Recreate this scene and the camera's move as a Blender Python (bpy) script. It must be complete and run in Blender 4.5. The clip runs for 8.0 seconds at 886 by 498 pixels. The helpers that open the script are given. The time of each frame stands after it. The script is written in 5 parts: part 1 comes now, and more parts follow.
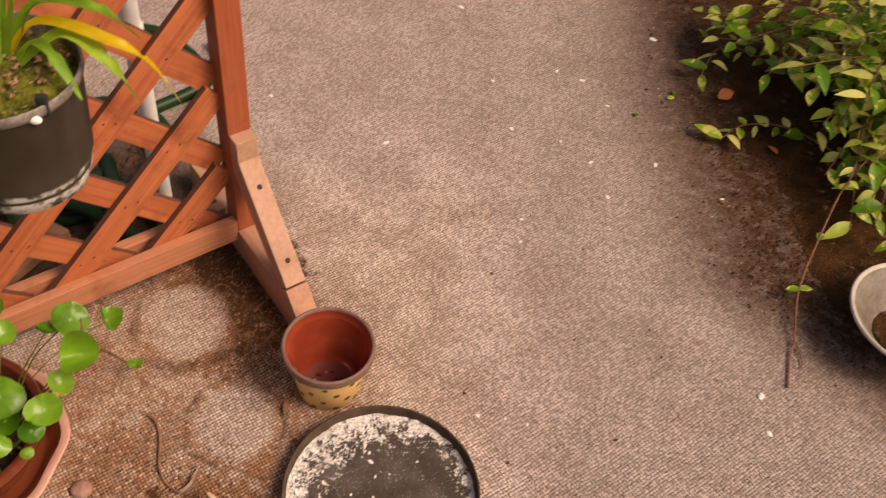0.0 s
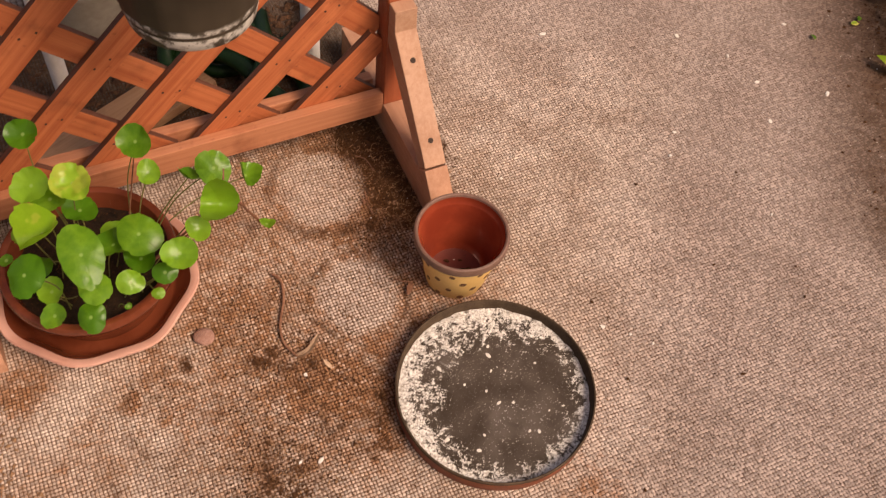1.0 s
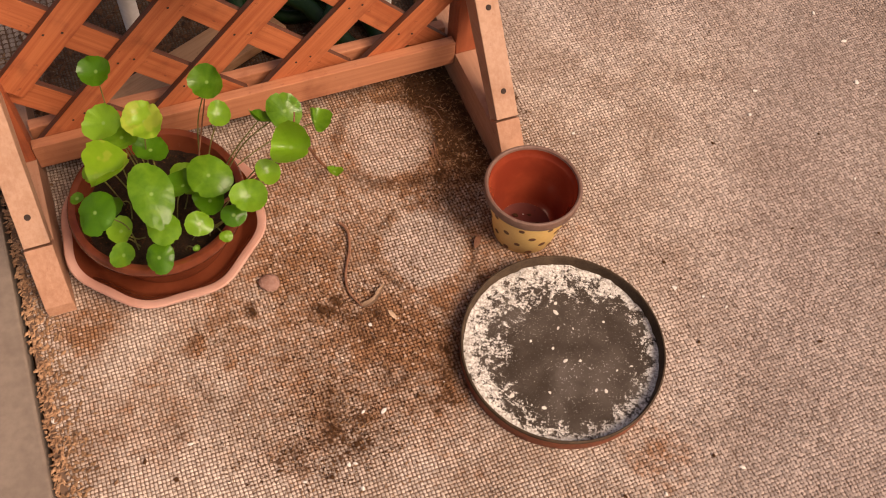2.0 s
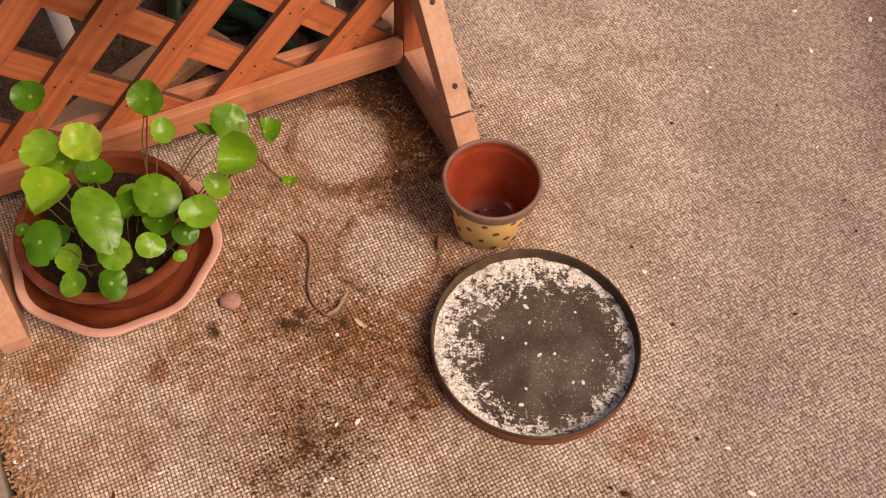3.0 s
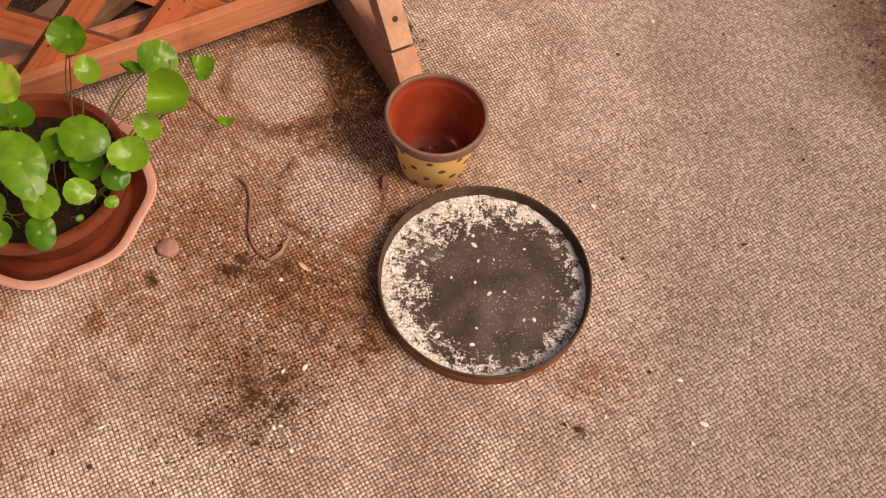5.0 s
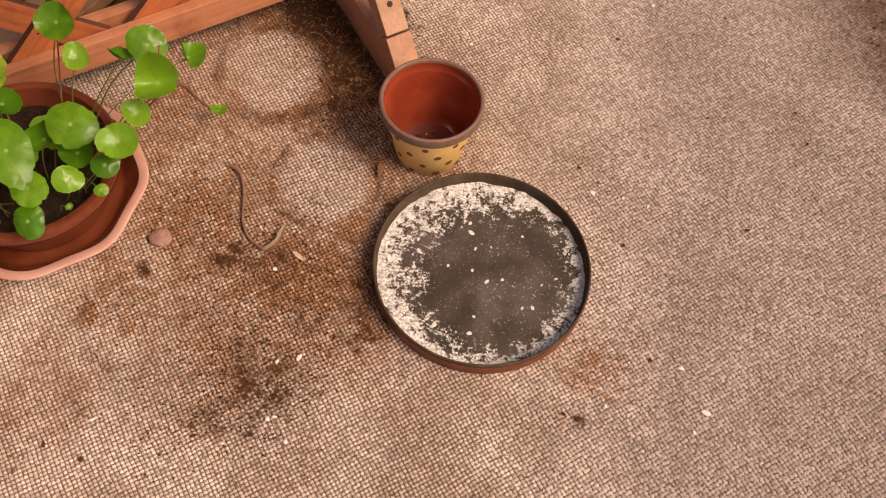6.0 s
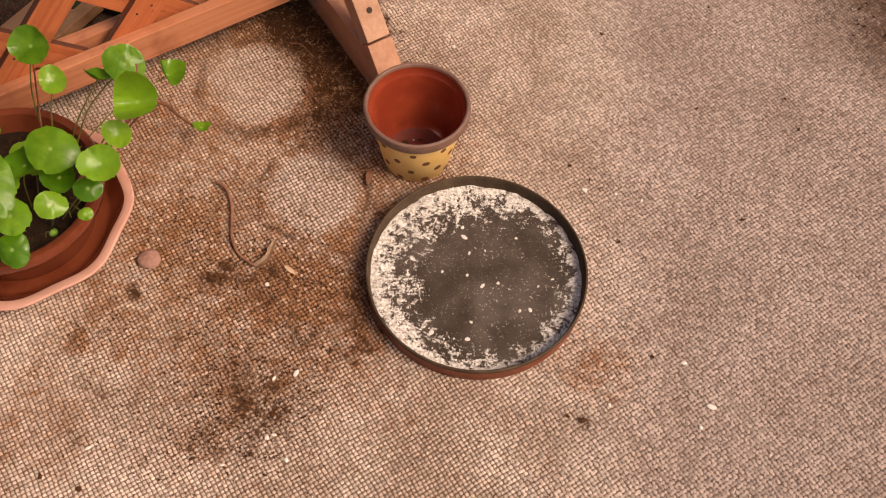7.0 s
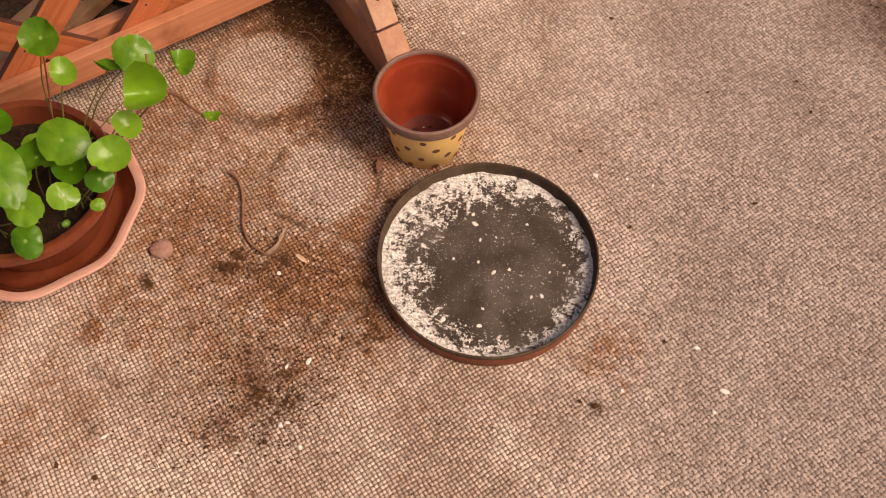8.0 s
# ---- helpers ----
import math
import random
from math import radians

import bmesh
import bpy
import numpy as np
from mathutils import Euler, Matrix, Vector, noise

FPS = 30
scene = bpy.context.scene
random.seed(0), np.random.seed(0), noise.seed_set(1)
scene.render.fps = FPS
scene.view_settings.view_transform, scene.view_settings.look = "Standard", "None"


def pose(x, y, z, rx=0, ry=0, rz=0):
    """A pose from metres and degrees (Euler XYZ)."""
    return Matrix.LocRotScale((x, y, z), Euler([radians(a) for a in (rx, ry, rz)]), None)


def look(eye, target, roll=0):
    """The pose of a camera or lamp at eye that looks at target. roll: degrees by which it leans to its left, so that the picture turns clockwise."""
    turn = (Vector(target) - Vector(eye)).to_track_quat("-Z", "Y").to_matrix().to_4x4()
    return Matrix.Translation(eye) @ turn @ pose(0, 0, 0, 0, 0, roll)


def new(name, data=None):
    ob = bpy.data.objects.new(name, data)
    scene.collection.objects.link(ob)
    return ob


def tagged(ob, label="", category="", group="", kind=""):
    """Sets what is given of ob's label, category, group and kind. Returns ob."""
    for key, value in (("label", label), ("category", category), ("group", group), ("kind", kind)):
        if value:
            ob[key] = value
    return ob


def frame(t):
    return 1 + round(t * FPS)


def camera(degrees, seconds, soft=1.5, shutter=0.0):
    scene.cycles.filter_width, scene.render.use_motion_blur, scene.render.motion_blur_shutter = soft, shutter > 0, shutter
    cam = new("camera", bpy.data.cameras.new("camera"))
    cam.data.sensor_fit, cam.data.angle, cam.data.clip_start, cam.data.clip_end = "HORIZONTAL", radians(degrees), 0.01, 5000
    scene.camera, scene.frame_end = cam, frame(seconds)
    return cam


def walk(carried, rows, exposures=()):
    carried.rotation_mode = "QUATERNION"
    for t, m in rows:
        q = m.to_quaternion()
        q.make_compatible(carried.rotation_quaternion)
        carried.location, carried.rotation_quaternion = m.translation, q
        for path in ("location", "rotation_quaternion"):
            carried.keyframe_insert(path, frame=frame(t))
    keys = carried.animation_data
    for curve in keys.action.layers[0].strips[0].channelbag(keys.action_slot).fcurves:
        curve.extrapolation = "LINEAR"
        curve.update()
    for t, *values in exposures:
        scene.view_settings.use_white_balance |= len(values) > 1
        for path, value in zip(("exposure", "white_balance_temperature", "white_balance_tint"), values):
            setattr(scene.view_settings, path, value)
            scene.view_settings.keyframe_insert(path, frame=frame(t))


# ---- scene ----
cam = camera(49.37, 8.0, soft=1.05, shutter=0.25)
PATH = [
    (0, (-0.0409, -0.6534, 1.3858), (0.0794, 0.3075, 0.2404), 8.03),
    (0.3, (-0.058, -0.643, 1.365), (0.010, 0.586, -0.211), 8.2),
    (0.5, (-0.0665, -0.6409, 1.3524), (-0.0490, 0.2615, 0.1543), 8.44),
    (1, (-0.0868, -0.6407, 1.3260), (-0.1161, 0.1922, 0.0788), 8.80),
    (1.5, (-0.1042, -0.6502, 1.3032), (-0.1728, 0.1317, 0.0249), 8.24),
    (1.7, (-0.1132, -0.6506, 1.2967), (-0.2041, 0.1208, 0.0134), 7.34),
    (2.8, (-0.0851, -0.6348, 1.2602), (-0.1643, 0.1645, -0.0067), 3.72),
    (3, (-0.0869, -0.6354, 1.2538), (-0.1535, 0.1570, -0.0181), 3.68),
    (3.5, (-0.0875, -0.6382, 1.2514), (-0.1408, 0.1412, -0.0292), 3.48),
    (4, (-0.0896, -0.6370, 1.2518), (-0.1277, 0.1426, -0.0291), 3.80),
    (4.5, (-0.0816, -0.6286, 1.2347), (-0.0881, 0.1315, -0.0584), 5.52),
    (5, (-0.0828, -0.6258, 1.2165), (-0.0601, 0.1053, -0.0930), 7.72),
    (5.2, (-0.0778, -0.6266, 1.2137), (-0.0571, 0.0978, -0.0996), 7.56),
    (6.3, (-0.0632, -0.6244, 1.1875), (-0.0532, 0.1077, -0.1217), 6.08),
    (6.5, (-0.0714, -0.6179, 1.1905), (-0.0522, 0.1262, -0.1118), 5.95),
    (7, (-0.0606, -0.6153, 1.1754), (-0.0449, 0.1191, -0.1324), 3.76),
    (7.5, (-0.0577, -0.6180, 1.1715), (-0.0436, 0.0979, -0.1466), 3.22),
    (8, (-0.0573, -0.6168, 1.1750), (-0.0616, 0.1009, -0.1421), 1.80),
]
walk(cam, [(t, look(eye, target, roll)) for t, eye, target, roll in PATH],
     exposures=[(0.0, 0.43, 8100, 22), (8.0, 0.43, 8100, 22)])

# ---- light: a bright hazy sky, with the sun soft and from the right ----
world = bpy.data.worlds.new("sky")
scene.world = world
world.use_nodes = True
wn = world.node_tree
sky = wn.nodes.new("ShaderNodeTexSky")
sky.sky_type, sky.sun_disc = "NISHITA", False
sky.sun_elevation, sky.sun_rotation = radians(49), radians(114)
sky.air_density, sky.dust_density, sky.ozone_density = 0.9, 5.0, 0.7
wn.nodes["Background"].inputs["Strength"].default_value = 0.098
wn.links.new(sky.outputs[0], wn.nodes["Background"].inputs["Color"])
sun = new("sun", bpy.data.lights.new("sun", "SUN"))
sun.data.energy, sun.data.angle, sun.data.color = 2.25, radians(26), (1.0, 0.94, 0.86)
sun.matrix_world = look((1.60, -0.71, 2.01), (0, 0, 0))


# ---- material helpers ----
class Nodes:
    def __init__(self, name):
        self.m = bpy.data.materials.new(name)
        self.m.use_nodes = True
        self.t = self.m.node_tree
        self.b = self.t.nodes["Principled BSDF"]
        self.co = self.add("ShaderNodeTexCoord").outputs["Object"]

    def add(self, kind, **inputs):
        n = self.t.nodes.new(kind)
        for k, v in inputs.items():
            self.put(n.inputs[k], v)
        return n

    def put(self, socket, v):
        if isinstance(v, bpy.types.NodeSocket):
            self.t.links.new(v, socket)
        elif isinstance(v, tuple) and len(v) == 3 and socket.type == "RGBA":
            socket.default_value = (*v, 1)
        else:
            socket.default_value = v

    def math(self, op, a, b=0.0, c=0.0):
        n = self.t.nodes.new("ShaderNodeMath")
        n.operation = op
        for i, v in enumerate((a, b, c)):
            self.put(n.inputs[i], v)
        return n.outputs[0]

    def noise(self, scale, detail=4.0, rough=0.55, co=None):
        n = self.add("ShaderNodeTexNoise", Scale=scale, Detail=detail, Roughness=rough)
        self.put(n.inputs["Vector"], co or self.co)
        return n.outputs["Fac"]

    def ramp(self, v, lo, hi, a=0.0, b=1.0):
        n = self.t.nodes.new("ShaderNodeMapRange")
        n.interpolation_type = "SMOOTHSTEP"
        for i, s in enumerate((v, lo, hi, a, b)):
            self.put(n.inputs[i], s)
        return n.outputs[0]

    def mix(self, f, a, b):
        n = self.t.nodes.new("ShaderNodeMix")
        n.data_type = "RGBA"
        self.put(n.inputs[0], f)
        self.put(n.inputs[6], a)
        self.put(n.inputs[7], b)
        return n.outputs[2]

    def shifted(self, amount, scale):
        """The place, wobbled by noise, so that stains get ragged outlines."""
        n = self.add("ShaderNodeTexNoise", Scale=scale, Detail=3.0)
        self.put(n.inputs["Vector"], self.co)
        s = self.t.nodes.new("ShaderNodeVectorMath")
        s.operation = "SUBTRACT"
        self.put(s.inputs[0], n.outputs["Color"])
        s.inputs[1].default_value = (0.5, 0.5, 0.5)
        k = self.t.nodes.new("ShaderNodeVectorMath")
        k.operation = "SCALE"
        self.put(k.inputs[0], s.outputs[0])
        k.inputs["Scale"].default_value = amount
        p = self.t.nodes.new("ShaderNodeVectorMath")
        p.operation = "ADD"
        self.put(p.inputs[0], self.co)
        self.put(p.inputs[1], k.outputs[0])
        return p.outputs[0]

    def far(self, co, x, y, z=0.0):
        n = self.t.nodes.new("ShaderNodeVectorMath")
        n.operation = "DISTANCE"
        self.put(n.inputs[0], co)
        n.inputs[1].default_value = (x, y, z)
        return n.outputs["Value"]

    def bump(self, height, strength, distance):
        n = self.add("ShaderNodeBump", Strength=strength, Distance=distance, Height=height)
        self.put(self.b.inputs["Normal"], n.outputs[0])

    def done(self, color=None, rough=None, spec=None, metal=None):
        for k, v in (("Base Color", color), ("Roughness", rough), ("Specular IOR Level", spec), ("Metallic", metal)):
            if v is not None:
                self.put(self.b.inputs[k], v)
        return self.m


def plain(name, a, b, scale, rough=0.6, bump=0.0, dist=0.001, rand=0.0, spec=0.4):
    """Two tones by coarse and fine noise, with fine relief."""
    k = Nodes(name)
    coarse, fine = k.noise(scale, 3), k.noise(scale * 9, 5)
    f = k.math("ADD", k.math("MULTIPLY", coarse, 0.6), k.math("MULTIPLY", fine, 0.4))
    if rand:
        r = k.add("ShaderNodeObjectInfo").outputs["Random"]
        f = k.math("ADD", f, k.math("MULTIPLY", k.math("SUBTRACT", r, 0.5), rand))
    c = k.mix(k.ramp(f, 0.3, 0.7), a, b)
    if bump:
        k.bump(fine, bump, dist)
    return k.done(c, rough, spec)


def carpet_color(k, tops):
    """Woven beige floor covering with old pot marks and brown stains, grainy from loop to loop."""
    w = k.shifted(0.06, 9.0)
    w2 = k.shifted(0.030, 24.0)
    w3 = k.shifted(0.10, 19.0)
    grain = k.noise(70, 5, 0.7)
    island = k.add("ShaderNodeNewGeometry").outputs["Random Per Island"] if tops else 0.5
    loop = k.math("SUBTRACT", island, 0.5)
    base = k.mix(k.ramp(k.noise(8.0, 4), 0.35, 0.65), (0.395, 0.298, 0.235), (0.56, 0.452, 0.375))
    base = k.mix(k.ramp(k.noise(21.0, 5, 0.65), 0.50, 0.72, 0.0, 0.40), base, (0.33, 0.215, 0.148))
    # the trodden part is dustier and greyer; its tone also holds the light's falloff
    xyz = k.add("ShaderNodeSeparateXYZ", Vector=w)
    dusty_dim = k.math("MAXIMUM", k.ramp(xyz.outputs[1], 0.40, 0.95), k.ramp(xyz.outputs[0], 0.02, 0.35))
    base = k.mix(k.math("MULTIPLY", dusty_dim, 0.75), base, k.mix(k.ramp(k.noise(5.0, 4), 0.4, 0.66), (0.322, 0.250, 0.219), (0.272, 0.208, 0.181)))

    def spots(rows, fine):
        v = 0.0
        for x, y, r0, r1, amount in rows:
            co = w2 if r1 < 0.045 else (w3 if fine else w)
            v = k.math("MAXIMUM", v, k.math("MULTIPLY", k.ramp(k.far(co, x, y), r0, r1, 1.0, 0.0), amount))
        return v

    brown = spots(((-0.30, 0.10, 0.22, 0.42, 0.60), (-0.25, 0.43, 0.06, 0.13, 1.0), (-0.35, 0.44, 0.04, 0.10, 0.9), (-0.215, 0.335, 0.055, 0.10, 1.0), (-0.44, 0.40, 0.02, 0.08, 0.7), (-0.22, 0.27, 0.02, 0.08, 0.9),
                   (-0.29, 0.25, 0.02, 0.07, 0.9), (-0.35, 0.24, 0.01, 0.06, 0.6), (-0.14, 0.17, 0.02, 0.07, 0.7), (-0.17, 0.05, 0.02, 0.08, 0.8), (-0.165, -0.03, 0.02, 0.08, 0.9),
                   (-0.15, -0.08, 0.02, 0.07, 0.8), (-0.27, -0.02, 0.03, 0.12, 0.95), (-0.34, -0.01, 0.03, 0.10, 0.8), (-0.22, -0.04, 0.03, 0.10, 0.85), (-0.42, 0.05, 0.04, 0.13, 0.75),
                   (-0.44, -0.05, 0.02, 0.07, 0.6), (-0.518, -0.12, 0.006, 0.03, 0.95), (-0.50, -0.095, 0.0, 0.028, 0.75), (-0.23, -0.09, 0.03, 0.10, 0.6), (-0.29, -0.15, 0.04, 0.14, 0.6),
                   (-0.38, 0.12, 0.04, 0.14, 0.6), (0.165, -0.12, 0.0, 0.10, 0.6), (-0.33, -0.23, 0.02, 0.10, 0.5), (-0.48, 0.36, 0.03, 0.12, 0.5), (-0.55, -0.23, 0.03, 0.16, 0.48),
                   (-0.10, -0.20, 0.0, 0.10, 0.35), (-0.68, -0.12, 0.02, 0.10, 0.7), (-0.08, 0.31, 0.0, 0.09, 0.6)), False)
    # round the trellis foot these spots hold its shadow along with the dirt
    dark = spots(((-0.24, 0.43, 0.07, 0.12, 1.0), (-0.228, 0.385, 0.06, 0.095, 1.15), (-0.27, 0.46, 0.06, 0.11, 1.15), (-0.195, 0.305, 0.02, 0.07, 0.9), (-0.32, 0.44, 0.01, 0.06, 0.8), (-0.17, 0.36, 0.02, 0.08, 0.75),
                  (-0.24, 0.272, 0.0, 0.044, 0.7), (-0.155, 0.0, 0.0, 0.05, 0.6), (-0.152, -0.05, 0.0, 0.055, 0.7), (-0.15, 0.10, 0.0, 0.044, 0.5), (-0.286, -0.195, 0.0, 0.065, 0.58),
                  (-0.318, -0.17, 0.0, 0.05, 0.45), (-0.253, -0.185, 0.0, 0.05, 0.7), (-0.33, -0.23, 0.0, 0.05, 0.5), (-0.285, -0.14, 0.0, 0.07, 0.4), (-0.27, -0.24, 0.0, 0.05, 0.55),
                  (-0.178, -0.114, 0.0, 0.04, 0.55), (-0.36, -0.02, 0.0, 0.03, 0.9), (-0.344, 0.005, 0.0, 0.025, 0.8), (-0.46, -0.046, 0.0, 0.024, 0.95), (-0.51, -0.25, 0.0, 0.07, 0.34),
                  # left of the tray: dirt, and the tray's contact shadow put into the colour
                  (0.14, -0.198, 0.0, 0.02, 0.9), (-0.23, -0.09, 0.0, 0.07, 0.45), (-0.45, -0.20, 0.0, 0.08, 0.4), (-0.30, -0.02, 0.0, 0.08, 0.5), (-0.155, -0.06, 0.0, 0.06, 0.7), (-0.160, 0.01, 0.0, 0.055, 0.6), (-0.135, -0.105, 0.0, 0.05, 0.7), (-0.30, 0.255, 0.0, 0.06, 0.45), (-0.14, 0.26, 0.0, 0.06, 0.6), (-0.42, 0.41, 0.0, 0.05, 0.6)), True)
    clean = 0.0
    for x, y, r, amount in ((-0.237, 0.127, 0.074, 0.90), (-0.337, 0.320, 0.084, 0.58)):
        clean = k.math("MAXIMUM", clean, k.ramp(k.far(w2, x, y), r - 0.022, r, amount, 0.0))
    keep = k.math("SUBTRACT", 1.0, clean)
    brown, dark = k.math("MULTIPLY", brown, keep), k.math("MULTIPLY", dark, keep)
    ragged = k.math("ADD", k.math("MULTIPLY", k.math("SUBTRACT", grain, 0.5), 1.5), k.math("ADD", k.math("MULTIPLY", k.math("SUBTRACT", k.noise(17, 5, 0.65), 0.5), 1.1), k.math("MULTIPLY", loop, 0.16)))
    brown = k.ramp(k.math("ADD", brown, k.math("MULTIPLY", ragged, k.ramp(brown, 0.02, 0.35))), 0.10, 0.95)
    speckle = k.math("ADD", k.math("MULTIPLY", k.math("SUBTRACT", k.noise(160, 4, 0.75), 0.5), 1.6), k.math("ADD", k.math("MULTIPLY", k.math("SUBTRACT", k.noise(34, 4), 0.5), 2.0), k.math("MULTIPLY", loop, 0.6)))
    dark = k.ramp(k.math("ADD", dark, k.math("MULTIPLY", speckle, k.ramp(dark, 0.05, 0.4))), 0.22, 0.95)
    ring = 0.0
    for x, y, r, thick, amount in ((-0.237, 0.127, 0.081, 0.009, 0.95), (-0.337, 0.320, 0.094, 0.018, 0.95), (-0.456, -0.121, 0.070, 0.010, 0.5)):
        d = k.math("ABSOLUTE", k.math("SUBTRACT", k.far(w2, x, y), r))
        ring = k.math("MAXIMUM", ring, k.math("MULTIPLY", k.ramp(d, 0.001, thick, 1.0, 0.0), amount))
    ring = k.math("MULTIPLY", k.math("MULTIPLY", ring, k.ramp(k.noise(13, 3), 0.40, 0.58, 0.06, 0.9)), k.ramp(k.noise(150, 4, 0.75), 0.40, 0.60, 0.4, 1.0))
    spared = k.ramp(loop, 0.30, 0.46, 0.88, 0.40)
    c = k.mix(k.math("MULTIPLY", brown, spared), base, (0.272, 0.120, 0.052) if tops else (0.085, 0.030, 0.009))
    c = k.mix(k.math("MULTIPLY", k.math("MAXIMUM", dark, ring), 0.93), c, (0.040, 0.016, 0.006))
    c = k.mix(k.math("MULTIPLY", clean, 0.40), c, (0.43, 0.345, 0.300) if tops else (0.12, 0.07, 0.05))
    # darker and browner towards the far right corner
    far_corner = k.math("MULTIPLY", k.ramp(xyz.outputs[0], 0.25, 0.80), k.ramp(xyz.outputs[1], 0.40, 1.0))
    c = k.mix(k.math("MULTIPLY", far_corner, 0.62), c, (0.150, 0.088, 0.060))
    # earth washed over it beside the bed
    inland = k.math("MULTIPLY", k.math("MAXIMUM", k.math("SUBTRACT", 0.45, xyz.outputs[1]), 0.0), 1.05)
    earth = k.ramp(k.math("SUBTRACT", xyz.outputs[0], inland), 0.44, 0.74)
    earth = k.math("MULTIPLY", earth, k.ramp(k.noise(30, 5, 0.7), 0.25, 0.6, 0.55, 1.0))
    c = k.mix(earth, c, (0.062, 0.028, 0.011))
    # the carpet behind the trellis is darker and browner
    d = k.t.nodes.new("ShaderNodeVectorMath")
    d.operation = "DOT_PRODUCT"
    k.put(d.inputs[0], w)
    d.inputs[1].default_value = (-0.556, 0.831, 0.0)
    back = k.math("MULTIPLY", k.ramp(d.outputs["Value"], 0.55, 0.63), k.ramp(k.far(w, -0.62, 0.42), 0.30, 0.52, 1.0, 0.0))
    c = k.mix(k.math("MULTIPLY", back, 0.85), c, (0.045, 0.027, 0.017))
    return c, dusty_dim, loop


def carpet_mat(name, loops):
    k = Nodes(name)
    c, dusty_dim, loop = carpet_color(k, loops)
    if loops:
        fuzz = k.math("ADD", k.math("MULTIPLY", k.noise(420, 4, 0.8), 0.75), k.math("MULTIPLY", k.math("ADD", loop, 0.5), 0.25))
        c = k.add("ShaderNodeHueSaturation", Color=c, Value=k.ramp(fuzz, 0.34, 0.66, 0.76, 1.32)).outputs[0]
        k.bump(k.noise(1400, 3), 0.7, 0.0008)
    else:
        # the backing between the loops is dark brown, paler where feet tread
        c = k.mix(0.80, c, k.mix(dusty_dim, (0.100, 0.042, 0.017), (0.115, 0.066, 0.045)))
    return k.done(c, 0.95, 0.05)


def wood(name, a, b, dark, axis, spec=0.35):
    """Stained softwood: long grain, knots, worn light patches."""
    k = Nodes(name)
    m = k.add("ShaderNodeMapping", Vector=k.co)
    s = [52.0, 52.0, 52.0]
    s[axis] = 1.3
    m.inputs["Scale"].default_value = s
    rnd = k.add("ShaderNodeObjectInfo").outputs["Random"]
    loc = k.add("ShaderNodeCombineXYZ", X=k.math("MULTIPLY", rnd, 31.0), Y=k.math("MULTIPLY", rnd, 17.0), Z=k.math("MULTIPLY", rnd, 9.0))
    k.put(m.inputs["Location"], loc.outputs[0])
    g = k.noise(3.0, 6, 0.65, m.outputs[0])
    fine = k.noise(16.0, 4, 0.7, m.outputs[0])
    blot = k.noise(14.0, 4)
    c = k.mix(k.ramp(g, 0.22, 0.80), a, b)
    c = k.mix(k.ramp(fine, 0.58, 0.78, 0.0, 0.3), c, dark)
    c = k.mix(k.ramp(blot, 0.60, 0.78, 0.0, 0.35), c, tuple(min(1, v * 1.35) for v in b))
    c = k.mix(k.ramp(k.noise(11.0, 5, 0.65), 0.50, 0.74, 0.0, 0.55), c, dark)
    c = k.mix(k.ramp(k.noise(70.0, 4, 0.7), 0.63, 0.72, 0.0, 0.45), c, dark)
    k.bump(k.math("ADD", fine, g), 0.35, 0.0012)
    return k.done(c, k.ramp(blot, 0.3, 0.7, 0.5, 0.72), spec)


def leaf_mat(name, a, b, vein, edge=None, rough=0.38, spec=0.4):
    """A thin leaf: pale rays from the middle, mottled blade, light coming through."""
    k = Nodes(name)
    rnd = k.add("ShaderNodeObjectInfo").outputs["Random"]
    c = k.mix(k.ramp(k.math("ADD", k.math("MULTIPLY", k.noise(60, 3), 0.5), k.math("MULTIPLY", rnd, 0.5)), 0.25, 0.75), a, b)
    xyz = k.add("ShaderNodeSeparateXYZ", Vector=k.co)
    ang = k.math("ARCTAN2", xyz.outputs[1], xyz.outputs[0])
    rays = k.math("ABSOLUTE", k.math("SINE", k.math("MULTIPLY", ang, 4.5)))
    rad = k.far(k.co, 0, 0)
    v = k.math("MULTIPLY", k.ramp(rays, 0.0, 0.16, 1.0, 0.0), k.ramp(rad, 0.0, 0.020, 0.10, 0.0))
    v = k.math("MAXIMUM", v, k.ramp(rad, 0.0012, 0.0035, 0.9, 0.0))
    c = k.mix(v, c, vein)
    if edge:
        c = k.mix(k.ramp(k.math("ADD", k.noise(40, 2), k.math("MULTIPLY", rnd, 0.25)), 0.70, 0.78), c, edge)
    ridge = k.math("MULTIPLY", k.ramp(rays, 0.0, 0.35, 0.0, 1.0), k.ramp(rad, 0.002, 0.018))
    k.bump(k.math("ADD", k.math("ADD", k.math("MULTIPLY", k.noise(110, 3), 0.7), k.math("MULTIPLY", k.noise(45, 2), 1.6)), k.math("MULTIPLY", ridge, 0.14)), 0.5, 0.0014)
    through_light = k.add("ShaderNodeBsdfTranslucent", Color=c)
    both = k.add("ShaderNodeMixShader", Fac=0.30)
    k.t.links.new(k.b.outputs[0], both.inputs[1])
    k.t.links.new(through_light.outputs[0], both.inputs[2])
    k.t.links.new(both.outputs[0], k.t.nodes["Material Output"].inputs["Surface"])
    return k.done(c, rough, spec)


